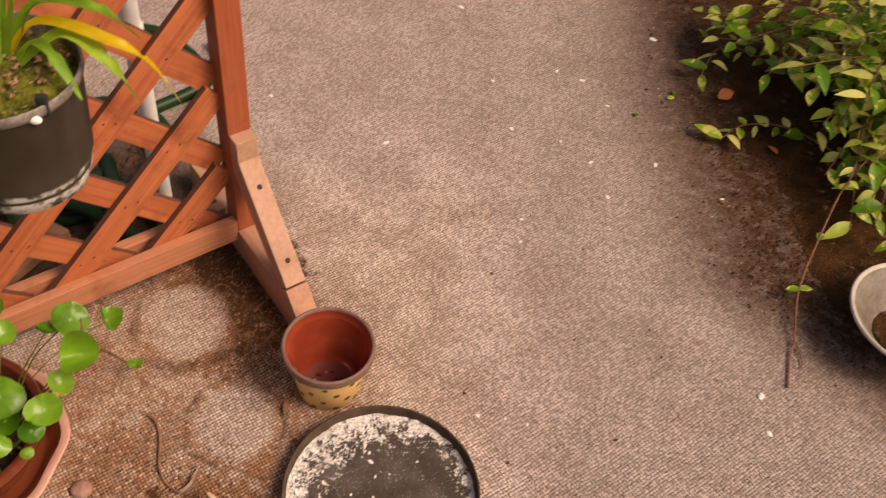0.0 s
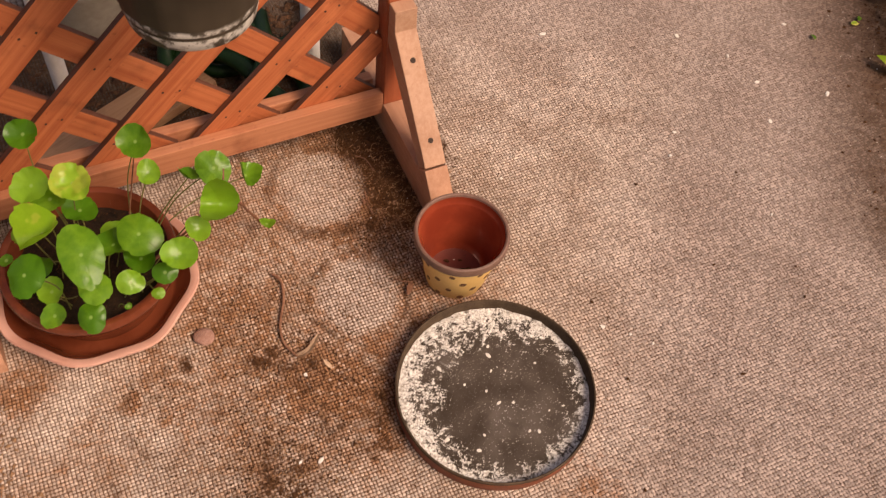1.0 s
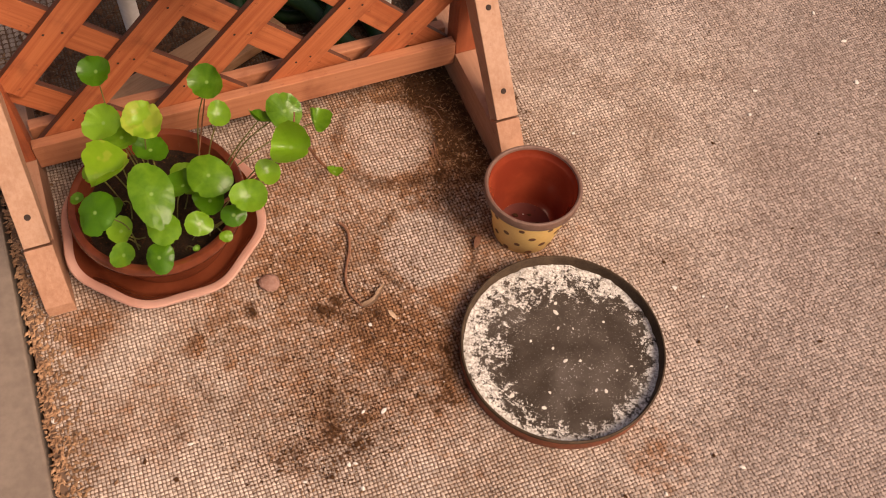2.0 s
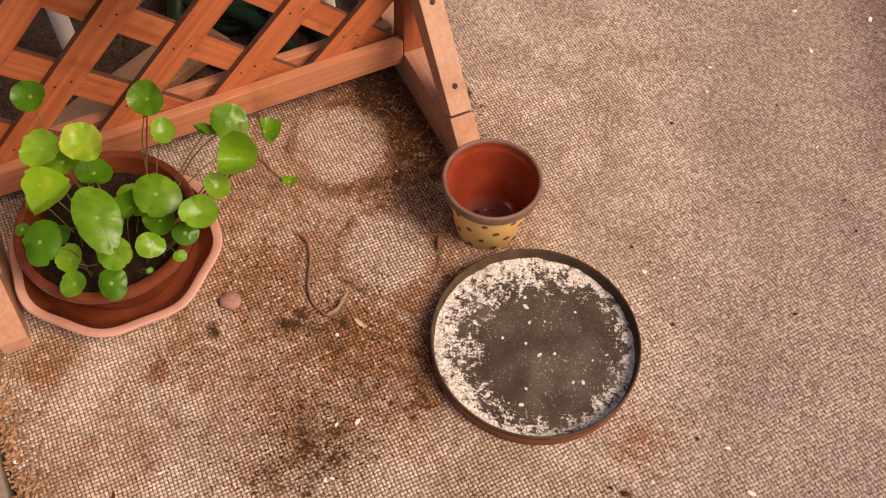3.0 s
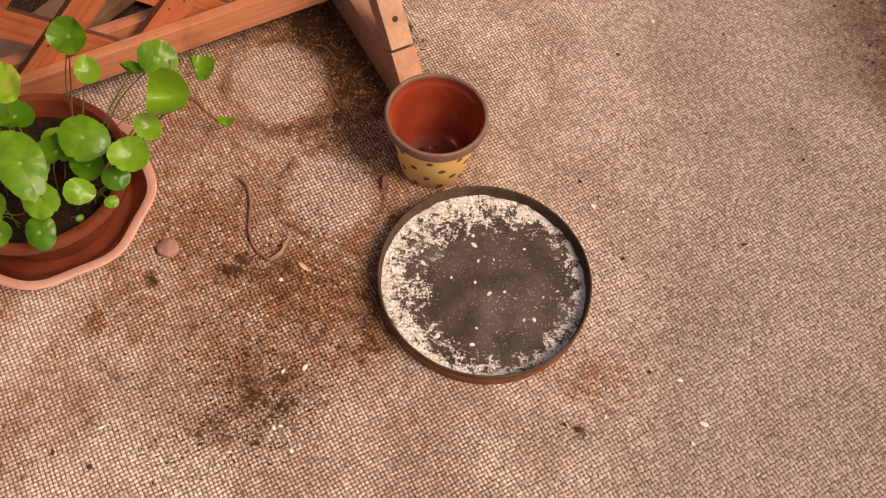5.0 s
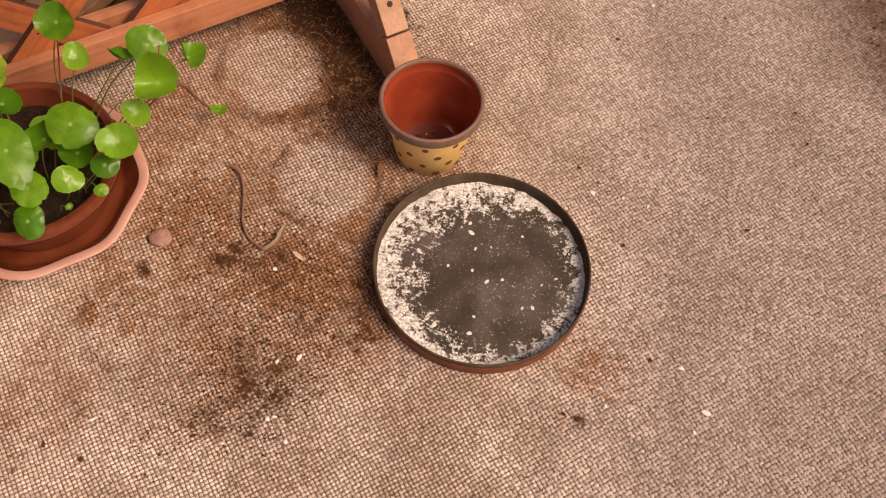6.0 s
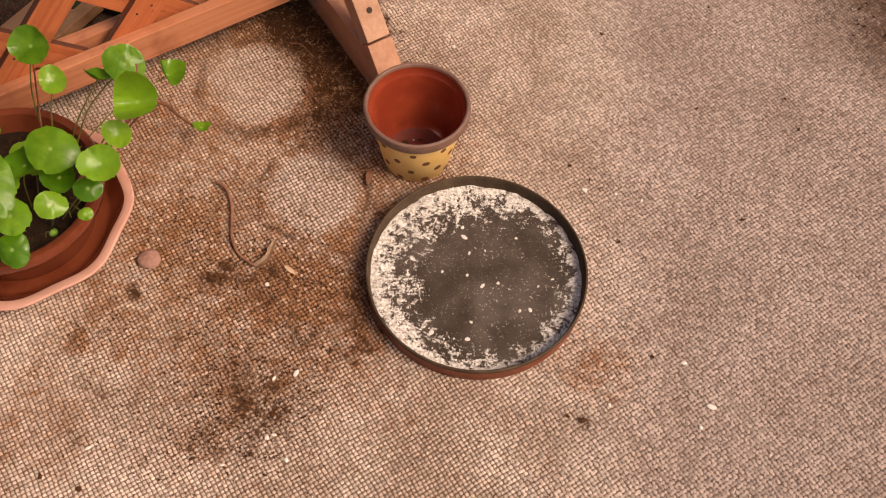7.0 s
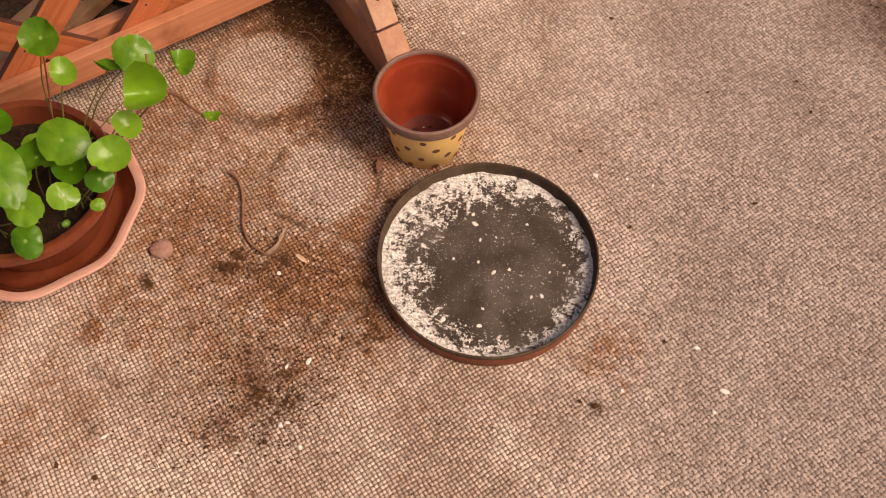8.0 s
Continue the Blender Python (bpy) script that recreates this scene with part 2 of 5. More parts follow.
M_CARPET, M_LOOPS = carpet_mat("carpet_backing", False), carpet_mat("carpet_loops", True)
M_SLAT = wood("stained_slat", (0.33, 0.077, 0.027), (0.51, 0.158, 0.062), (0.080, 0.017, 0.008), 0)
# slat sides: dirt, and the shade on them, put into a darker colour
M_SLAT_EDGE = wood("shaded_grimy_slat_edge", (0.075, 0.024, 0.012), (0.15, 0.050, 0.024), (0.03, 0.010, 0.006), 0)
M_RAIL = wood("stained_rail", (0.36, 0.125, 0.058), (0.48, 0.198, 0.102), (0.17, 0.046, 0.022), 0)
M_LEG = wood("worn_leg", (0.37, 0.195, 0.118), (0.46, 0.27, 0.178), (0.24, 0.10, 0.05), 1)
M_POST = wood("stained_post", (0.28, 0.060, 0.022), (0.40, 0.108, 0.044), (0.11, 0.024, 0.012), 2)
M_FOOT = wood("worn_foot", (0.35, 0.165, 0.095), (0.45, 0.24, 0.15), (0.20, 0.075, 0.036), 1)
M_BOARD = wood("old_board", (0.36, 0.18, 0.088), (0.48, 0.27, 0.145), (0.12, 0.05, 0.02), 0)
M_BOLT = plain("hole_dark", (0.018, 0.010, 0.007), (0.05, 0.025, 0.015), 200, 0.8)
M_CONCRETE = plain("weathered_concrete", (0.17, 0.125, 0.095), (0.25, 0.19, 0.145), 9, 0.9, 0.5, 0.003)
M_SOIL = plain("dark_soil", (0.034, 0.015, 0.005), (0.088, 0.039, 0.014), 22, 0.95, 1.0, 0.01, spec=0.06)
M_CRUMB = plain("soil_crumbs", (0.030, 0.013, 0.006), (0.100, 0.044, 0.018), 40, 0.95, spec=0.15)
M_POTSOIL = plain("potting_soil", (0.010, 0.006, 0.004), (0.050, 0.025, 0.012), 60, 0.95, 1.0, 0.006, spec=0.2)
M_MOSS = plain("mossy_soil", (0.016, 0.009, 0.004), (0.17, 0.17, 0.018), 22, 0.95, 1.0, 0.006, spec=0.2)
M_PVC = plain("white_pipe", (0.72, 0.68, 0.62), (0.86, 0.83, 0.78), 12, 0.45, 0.1, 0.001)
M_HOSE = plain("green_hose", (0.004, 0.020, 0.004), (0.012, 0.038, 0.009), 18, 0.45, 0.15, 0.001, spec=0.25)
M_BUCKET = plain("grey_bucket", (0.30, 0.26, 0.20), (0.42, 0.37, 0.30), 10, 0.6, 0.2, 0.001)
M_LEAF = leaf_mat("round_leaf", (0.105, 0.300, 0.012), (0.310, 0.560, 0.045), (0.42, 0.62, 0.18), None, 0.30, 0.65)
M_LEAF_Y = leaf_mat("yellowing_leaf", (0.26, 0.50, 0.030), (0.38, 0.62, 0.05), (0.48, 0.64, 0.18), (0.52, 0.64, 0.09), 0.28, 0.65)
M_STEM = plain("leaf_stem", (0.08, 0.10, 0.02), (0.18, 0.15, 0.04), 40, 0.5)
M_BROWNSTEM = plain("brown_stem", (0.12, 0.045, 0.022), (0.22, 0.09, 0.045), 60, 0.7)
M_STRAP = leaf_mat("strap_leaf", (0.20, 0.40, 0.025), (0.46, 0.66, 0.08), (0.20, 0.38, 0.05))
M_STRAP_Y = leaf_mat("yellow_strap_leaf", (0.80, 0.58, 0.02), (0.88, 0.72, 0.08), (0.85, 0.70, 0.12))
M_SHRUB = leaf_mat("shrub_leaf", (0.065, 0.165, 0.005), (0.250, 0.380, 0.015), (0.26, 0.38, 0.06), (0.60, 0.54, 0.12), 0.4, 0.3)
M_SHRUB_PALE = leaf_mat("pale_shrub_leaf", (0.36, 0.44, 0.05), (0.72, 0.66, 0.20), (0.5, 0.5, 0.15), None, 0.4, 0.3)
M_DEAD = plain("dead_leaf", (0.20, 0.055, 0.02), (0.34, 0.12, 0.045), 60, 0.7, 0.4, 0.001, rand=0.5)
M_RUSSET = plain("russet_leaf", (0.36, 0.085, 0.018), (0.56, 0.18, 0.04), 50, 0.55, 0.4, 0.001)
M_FLECK = plain("white_fleck", (0.50, 0.44, 0.37), (0.80, 0.75, 0.68), 160, 0.8)
M_LITTER = plain("brown_litter", (0.09, 0.04, 0.018), (0.34, 0.19, 0.10), 90, 0.9)
M_BEDLITTER = plain("rotting_leaf_scraps", (0.035, 0.015, 0.007), (0.13, 0.058, 0.026), 60, 0.9)
M_SCRAP = plain("tan_scraps", (0.15, 0.062, 0.026), (0.50, 0.29, 0.16), 70, 0.9)
M_FIBRE = plain("root_fibre", (0.10, 0.038, 0.014), (0.40, 0.22, 0.11), 45, 0.9)
M_PALE = plain("pale_stalk", (0.36, 0.22, 0.13), (0.52, 0.36, 0.24), 60, 0.8)
M_TWIG = plain("dry_twig", (0.13, 0.05, 0.025), (0.27, 0.13, 0.075), 80, 0.75)
M_CLAY = plain("clay_shard", (0.30, 0.145, 0.105), (0.44, 0.245, 0.185), 90, 0.9, 0.8, 0.004)
M_BLACKCLIP = plain("black_clip", (0.012, 0.011, 0.010), (0.03, 0.028, 0.025), 40, 0.5)


def terracotta(name, a, b, bloom, amount, rough):
    """Fired clay with pale mineral bloom and damp darker patches."""
    k = Nodes(name)
    c = k.mix(k.ramp(k.noise(14, 4), 0.35, 0.65), a, b)
    c = k.mix(k.ramp(k.math("ADD", k.math("MULTIPLY", k.noise(22, 5, 0.7), 0.7), k.math("MULTIPLY", k.noise(130, 3), 0.3)), 0.62 - amount, 0.72 - amount, 0.0, 0.75), c, bloom)
    k.bump(k.noise(160, 4), 0.2, 0.001)
    return k.done(c, rough, 0.55)


M_TERRA = terracotta("terracotta_pot", (0.085, 0.016, 0.007), (0.175, 0.042, 0.018), (0.42, 0.21, 0.135), 0.0, 0.18)
M_SAUCER = terracotta("pink_terracotta_saucer", (0.44, 0.210, 0.150), (0.53, 0.285, 0.215), (0.60, 0.37, 0.30), 0.02, 0.5)
M_SAUCER_WET = terracotta("damp_terracotta", (0.12, 0.025, 0.010), (0.19, 0.046, 0.020), (0.33, 0.12, 0.07), -0.06, 0.2)
M_YPAINT = plain("yellow_glaze", (0.74, 0.45, 0.14), (0.84, 0.56, 0.21), 25, 0.45, 0.2, 0.001)
M_YRIM = plain("brown_rim", (0.13, 0.065, 0.045), (0.20, 0.11, 0.08), 45, 0.55, 0.3, 0.001)
M_YIN = terracotta("red_glazed_inside", (0.20, 0.030, 0.014), (0.29, 0.050, 0.022), (0.085, 0.013, 0.009), -0.02, 0.16)
# pot bottom: the shade down inside is put into a darker red
M_YBASE = terracotta("shaded_red_bottom", (0.12, 0.018, 0.009), (0.20, 0.033, 0.015), (0.05, 0.009, 0.006), 0.05, 0.75)
M_DOT = plain("brown_dot", (0.10, 0.035, 0.015), (0.15, 0.06, 0.025), 90, 0.5)
M_GREYPOT = plain("beige_plastic", (0.30, 0.255, 0.19), (0.40, 0.35, 0.27), 10, 0.5, 0.1, 0.001)
M_GREYRIM = plain("pale_beige_plastic", (0.32, 0.28, 0.22), (0.42, 0.375, 0.305), 14, 0.5, 0.1, 0.001)
# bowl inside: grime, plus the shade in it, darken the beige
M_SHADED_DIRTYPOT = plain("shaded_grimy_plastic", (0.085, 0.060, 0.036), (0.20, 0.172, 0.130), 16, 0.6, 0.2, 0.001)


def tray_bottom_mat():
    """Dark plastic under a dry white crust, thick along one side and the rim."""
    k = Nodes("crusted_tray_bottom")
    w = k.shifted(0.035, 16.0)
    xyz = k.add("ShaderNodeSeparateXYZ", Vector=w)
    r = k.far(w, 0.0, 0.0, 0.009)
    out = k.far(w, 0.024, -0.012, 0.009)
    heavy = k.math("ADD", k.math("MULTIPLY", xyz.outputs[0], -0.9), k.math("MULTIPLY", xyz.outputs[1], 0.35))
    side = k.math("MULTIPLY", k.ramp(out, 0.076, 0.142, 0.0, 0.42), k.ramp(heavy, -0.06, 0.05, 0.45, 1.0))
    edge = k.math("MULTIPLY", k.ramp(r, 0.106, 0.140, 0.0, 0.50), k.ramp(k.noise(24, 4), 0.36, 0.62, 0.75, 1.2))
    cover = k.math("ADD", k.math("ADD", side, edge), k.ramp(r, 0.131, 0.142, 0.0, 0.26))
    mid = k.ramp(k.noise(62, 6, 0.72), 0.37, 0.63)
    grit = k.ramp(k.noise(200, 6, 0.78), 0.36, 0.64)
    f = k.math("ADD", cover, k.math("ADD", k.math("MULTIPLY", k.math("SUBTRACT", mid, 0.5), k.ramp(cover, 0.0, 0.22, 0.12, 1.05)), k.math("MULTIPLY", k.math("SUBTRACT", grit, 0.5), 0.95)))
    f = k.ramp(f, 0.49, 0.60)
    specks = k.math("MULTIPLY", k.ramp(k.noise(420, 2), 0.64, 0.69, 0.0, 0.75), k.ramp(k.noise(18, 3), 0.40, 0.60, 0.25, 1.0))
    f = k.math("MAXIMUM", f, specks)
    dark = k.mix(k.ramp(k.noise(20, 5), 0.3, 0.7), (0.040, 0.027, 0.018), (0.082, 0.062, 0.048))
    dark = k.mix(k.ramp(k.noise(11, 5, 0.6), 0.52, 0.70, 0.0, 0.5), dark, (0.13, 0.105, 0.088))
    white = k.mix(k.ramp(k.noise(260, 5, 0.75), 0.36, 0.62), (0.31, 0.262, 0.215), (0.80, 0.76, 0.70))
    k.bump(k.math("ADD", f, k.math("MULTIPLY", k.noise(300, 4), 0.6)), 0.7, 0.003)
    return k.done(k.mix(f, dark, white), k.ramp(f, 0, 1, 0.75, 0.95), 0.2)


M_TRAYWALL = plain("black_tray_wall", (0.045, 0.028, 0.017), (0.090, 0.060, 0.038), 40, 0.85, 0.3, 0.001, spec=0.15)
M_TRAYOUT = plain("rusty_tray_side", (0.12, 0.027, 0.011), (0.26, 0.072, 0.030), 30, 0.55, 0.3, 0.001)
M_TRAYBOT = tray_bottom_mat()


def banded_pot_mat():
    """Black nursery pot with pale lime scale low on its side."""
    k = Nodes("limed_black_plastic")
    xyz = k.add("ShaderNodeSeparateXYZ", Vector=k.co)
    z = k.math("ADD", xyz.outputs[2], k.math("MULTIPLY", k.math("SUBTRACT", k.noise(22, 4), 0.5), 0.022))
    band = k.math("MULTIPLY", k.ramp(z, 0.032, 0.038, 1.0, 0.0), k.ramp(k.noise(34, 5, 0.7), 0.44, 0.58, 0.04, 1.0))
    c = k.mix(k.ramp(k.noise(9, 3), 0.3, 0.7), (0.022, 0.016, 0.010), (0.050, 0.037, 0.024))
    line = k.ramp(k.math("ABSOLUTE", k.math("SUBTRACT", xyz.outputs[2], 0.0235)), 0.0022, 0.0036)
    band = k.math("MULTIPLY", band, line)
    c = k.mix(k.math("MULTIPLY", band, 0.85), c, (0.58, 0.54, 0.48))
    return k.done(c, k.ramp(band, 0, 1, 0.55, 0.85), 0.22)


M_LIMED = banded_pot_mat()
M_DUSTY = plain("dusty_black_plastic", (0.07, 0.055, 0.042), (0.32, 0.27, 0.22), 20, 0.65, 0.2, 0.001)

# ---- geometry helpers ----
AX, NO = Vector((0.831, 0.556, 0.0)), Vector((0.556, -0.831, 0.0))   # along the trellis, and out from its face
P0 = Vector((-0.269, 0.467, 0.0))


def F(s, n, z):
    return P0 + AX * s + NO * n + Vector((0, 0, z))


def fmat(s, n, z):
    return Matrix.Translation(F(s, n, z)) @ Matrix.Rotation(math.atan2(AX.y, AX.x), 4, "Z")


def finish(bm, name, mat, smooth=False):
    me = bpy.data.meshes.new(name)
    bmesh.ops.recalc_face_normals(bm, faces=bm.faces)
    bm.to_mesh(me)
    bm.free()
    for m in (mat if isinstance(mat, (list, tuple)) else [mat]):
        me.materials.append(m)
    if smooth:
        me.polygons.foreach_set("use_smooth", [True] * len(me.polygons))
        me.set_sharp_from_angle(angle=radians(42))
    return me


def part(name, bm, material, parent=None, label="", m=None, smooth=False):
    ob = new(name, bm if isinstance(bm, bpy.types.Mesh) else finish(bm, name, material, smooth))
    if parent is not None:
        ob.parent = parent
    if m is not None:
        ob.matrix_basis = m
    return tagged(ob, label=label)


def thing(name, m, label, category, group=""):
    ob = new(name)
    ob.empty_display_size = 0.05
    ob.matrix_basis = m
    return tagged(ob, label, category, group)


def box(bm, x0, x1, y0, y1, z0, z1, bevel=0.0):
    r = bmesh.ops.create_cube(bm, size=1.0, matrix=Matrix.LocRotScale(((x0 + x1) / 2, (y0 + y1) / 2, (z0 + z1) / 2), None, (x1 - x0, y1 - y0, z1 - z0)))
    if bevel:
        es = {e for v in r["verts"] for e in v.link_edges}
        bmesh.ops.bevel(bm, geom=list(es), offset=bevel, segments=2, affect="EDGES", profile=0.6)
    return bm


def prism(profile, x0, x1, bevel=0.0015):
    """A profile in (y, z), drawn out along x."""
    bm = bmesh.new()
    a = [bm.verts.new((x0, y, z)) for y, z in profile]
    b = [bm.verts.new((x1, y, z)) for y, z in profile]
    bm.faces.new(a)
    bm.faces.new(list(reversed(b)))
    for i in range(len(a)):
        j = (i + 1) % len(a)
        bm.faces.new((a[i], b[i], b[j], a[j]))
    bmesh.ops.recalc_face_normals(bm, faces=bm.faces)
    if bevel:
        bmesh.ops.bevel(bm, geom=list(bm.edges), offset=bevel, segments=2, affect="EDGES", profile=0.6)
    return bm


def lathe(profile, segs=64, wave=None, mats=None):
    """A profile of (radius, z) turned round z. wave(angle, radius, z) shifts (radius, z)."""
    bm = bmesh.new()
    rings = []
    for r, z in profile:
        ring = []
        for i in range(segs):
            a = 2 * math.pi * i / segs
            rr, zz = wave(a, r, z) if wave else (r, z)
            ring.append(bm.verts.new((rr * math.cos(a), rr * math.sin(a), zz)))
        rings.append(ring)
    for q in range(len(rings) - 1):
        for i in range(segs):
            j = (i + 1) % segs
            f = bm.faces.new((rings[q][i], rings[q][j], rings[q + 1][j], rings[q + 1][i]))
            if mats:
                f.material_index = mats[q]
    for ring in (rings[0], rings[-1]):
        if profile[0 if ring is rings[0] else -1][0] < 0.02:
            f = bm.faces.new(ring)
            if mats:
                f.material_index = mats[0 if ring is rings[0] else -1]
    return bm


def tube(points, radius, segs=8, taper=1.0):
    """A bent rod through the points, smoothed."""
    pts = [Vector(p) for p in points]
    line = []
    for i in range(len(pts) - 1):
        p0, p1, p2, p3 = pts[max(i - 1, 0)], pts[i], pts[i + 1], pts[min(i + 2, len(pts) - 1)]
        for k in range(6):
            t = k / 6
            line.append(0.5 * ((2 * p1) + (p2 - p0) * t + (2 * p0 - 5 * p1 + 4 * p2 - p3) * t * t + (3 * p1 - p0 - 3 * p2 + p3) * t ** 3))
    line.append(pts[-1])
    bm = bmesh.new()
    rings, side = [], Vector((0.3, 0.2, 0.93))
    for i, p in enumerate(line):
        d = (line[min(i + 1, len(line) - 1)] - line[max(i - 1, 0)]).normalized()
        u = d.cross(side)
        u = (u if u.length > 0.05 else d.cross(Vector((1, 0, 0)))).normalized()
        v = d.cross(u)
        r = radius * (1 + (taper - 1) * i / (len(line) - 1))
        rings.append([bm.verts.new(p + (u * math.cos(2 * math.pi * k / segs) + v * math.sin(2 * math.pi * k / segs)) * r) for k in range(segs)])
    for a, b in zip(rings, rings[1:]):
        for k in range(segs):
            j = (k + 1) % segs
            bm.faces.new((a[k], a[j], b[j], b[k]))
    bm.faces.new(rings[0])
    bm.faces.new(rings[-1])
    return bm


def heap(radius, height, segs, rough, seed):
    """A low rough mound of earth, as a grid disc."""
    bm = bmesh.new()
    rings = []
    n = max(6, segs // 4)
    for q in range(1, n + 1):
        r = radius * q / n
        ring = []
        for i in range(segs):
            a = 2 * math.pi * i / segs
            x, y = r * math.cos(a), r * math.sin(a)
            z = height * (1 - (q / n) ** 2) + rough * noise.fractal(Vector((x * 45 + seed, y * 45, seed)), 0.8, 2.1, 4)
            ring.append(bm.verts.new((x, y, z)))
        rings.append(ring)
    bm.faces.new(rings[0])
    for a, b in zip(rings, rings[1:]):
        for i in range(segs):
            j = (i + 1) % segs
            bm.faces.new((a[i], a[j], b[j], b[i]))
    return bm


def raw(name, verts, faces, mat, smooth=False):
    me = bpy.data.meshes.new(name)
    me.from_pydata(verts, [], faces)
    me.materials.append(mat)
    if smooth:
        me.polygons.foreach_set("use_smooth", [True] * len(me.polygons))
    me.update()
    return me


# ---- ground ----
def build_ground():
    bm = bmesh.new()
    box(bm, -60, 60, -60, 60, -0.40, -0.03)
    tagged(part("ground", bm, M_SOIL), "bare dark earth round the paved patio", "ground", kind="structure")
    # floor covering: a thin sheet, cut square to the trellis along the slab
    bm = bmesh.new()
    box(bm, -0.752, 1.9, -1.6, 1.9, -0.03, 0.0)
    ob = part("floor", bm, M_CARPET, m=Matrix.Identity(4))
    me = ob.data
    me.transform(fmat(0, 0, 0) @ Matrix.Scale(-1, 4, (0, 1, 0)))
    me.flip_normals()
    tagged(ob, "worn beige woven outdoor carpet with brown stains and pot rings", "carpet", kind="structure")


def build_loops(p, near):
    """The raised loops of the weave, one small dome for each."""
    rng = np.random.default_rng(5)
    si, nj = np.arange(int(-0.745 / p), int(1.89 / p)), np.arange(int(-1.89 / p), int(1.59 / p))
    S, N = np.meshgrid(si * p, nj * p, indexing="ij")
    s, n = S.ravel(), N.ravel()
    x = P0.x + AX.x * s + NO.x * n
    y = P0.y + AX.y * s + NO.y * n
    keep = (x > -0.95) & (x < 0.92) & (y > -0.46) & (y < 1.45)
    keep = keep if near else ~keep
    s, n = s[keep], n[keep]
    c = len(s)
    wx, wy = P0.x + AX.x * s + NO.x * n, P0.y + AX.y * s + NO.y * n
    worn = np.clip(np.maximum((wx - 0.0) / 0.24, (wy - 0.40) / 0.3), 0, 1)
    loose = 0.00022 + 0.00012 * worn
    s = s + rng.normal(0, 1, c) * loose + 0.0009 * np.sin(n * 55)
    n = n + rng.normal(0, 1, c) * loose + 0.0009 * np.sin(s * 47)
    lost = np.where(rng.random(c) < 0.07 * worn, 0.8, 1.0)
    hx, hy = p * lost * (rng.uniform(0.385, 0.44, c) + 0.085 * worn), p * lost * (rng.uniform(0.39, 0.45, c) + 0.105 * worn)
    top = (0.0026 if near else 0.0036) * rng.uniform(0.75, 1.2, c) * (1.0 - 0.15 * worn)
    tilt, pit = rng.normal(0, 0.0003, c), 0.86 - 0.10 * worn
    V = np.empty((c, 9, 3))
    for q, (i, j) in enumerate([(i, j) for j in (-1, 0, 1) for i in (-1, 0, 1)]):
        a, b = s + hx * i * (pit if j else 1.0), n + hy * j * (pit if i else 1.0)
        z = np.where(abs(i) + abs(j) == 0, top, np.where(abs(i) + abs(j) == 1, top * 0.58, 0.0001)) + tilt * i * (abs(i) + abs(j) < 2)
        a, b = a + rng.normal(0, 0.7, c) * loose, b + rng.normal(0, 0.7, c) * loose
        z = z * rng.uniform(0.7, 1.3, c)
        V[:, q, 0] = P0.x + AX.x * a + NO.x * b
        V[:, q, 1] = P0.y + AX.y * a + NO.y * b
        V[:, q, 2] = np.maximum(z, 0.0001)
    quads = np.array([(0, 3, 4, 1), (1, 4, 5, 2), (3, 6, 7, 4), (4, 7, 8, 5)])
    Q = (np.arange(c)[:, None, None] * 9 + quads[None]).reshape(-1, 4)
    me = bpy.data.meshes.new("carpet_loops")
    me.vertices.add(c * 9)
    me.vertices.foreach_set("co", V.ravel())
    me.loops.add(len(Q) * 4)
    me.loops.foreach_set("vertex_index", Q.ravel())
    me.polygons.add(len(Q))
    me.polygons.foreach_set("loop_start", np.arange(len(Q)) * 4)
    me.polygons.foreach_set("use_smooth", np.ones(len(Q), bool))
    me.update(calc_edges=True)
    me.materials.append(M_LOOPS)
    ob = new("carpet_loops", me)
    tagged(ob, "raised loops of the beige woven carpet", "carpet", kind="stuff")


def build_slab():
    bm = bmesh.new()
    box(bm, -1.35, -0.760, -0.9, 0.9, -0.03, 0.012, 0.004)
    ob = part("pavement", bm, M_CONCRETE, m=fmat(0, 0, 0))
    tagged(ob, "grey weathered concrete strip beside the carpet", "pavement", kind="structure")


def build_bed():
    """The planting bed: a low uneven bank of earth that laps over the carpet's edge."""
    rng = random.Random(3)
    nx, ny = 70, 220
    verts, faces = [], []
    for j in range(ny + 1):
        y = -0.6 + 3.2 * j / ny
        edge = 0.83 + 0.02 * math.sin(y * 6.0 + 0.6) + 0.05 * noise.noise((y * 4, 2, 1)) + 0.03 * noise.noise((y * 23, 5, 1)) - (0.06 if 0.8 < y < 1.3 else 0) + max(0, 0.42 - y) * 1.2
        for i in range(nx + 1):
            u = (i / nx) ** 1.6
            x = edge + 1.9 * u
            z = 0.0015 + 0.03 * min(1, u * 5) + 0.020 * min(1, u * 14) * (0.4 + noise.fractal(Vector((x * 14, y * 14, 0)), 0.8, 2.1, 4))
            settle = max(0.0, min(1.0, (1 - u) * 5, (y + 0.6) * 5, (2.6 - y) * 3))
            z = z * settle - 0.036 * (1 - settle)
            verts.append((x, y, z if i else min(z, -0.004)))
    for j in range(ny):
        for i in range(nx):
            a = j * (nx + 1) + i
            faces.append((a, a + 1, a + nx + 2, a + nx + 1))
    ob = new("soil_bed", raw("soil_bed", verts, faces, M_SOIL, True))
    tagged(ob, "dark damp soil of a planting bed lapping over the carpet", "soil", kind="structure")


build_ground()
build_slab()
build_bed()
build_loops(0.0054, True)
build_loops(0.0110, False)


# ---- trellis on two feet ----
def leg_profile():
    return [(0.0, 0.302), (0.024, 0.302), (0.026, 0.262), (0.172, 0.096), (0.148, 0.073), (0.0, 0.222)]


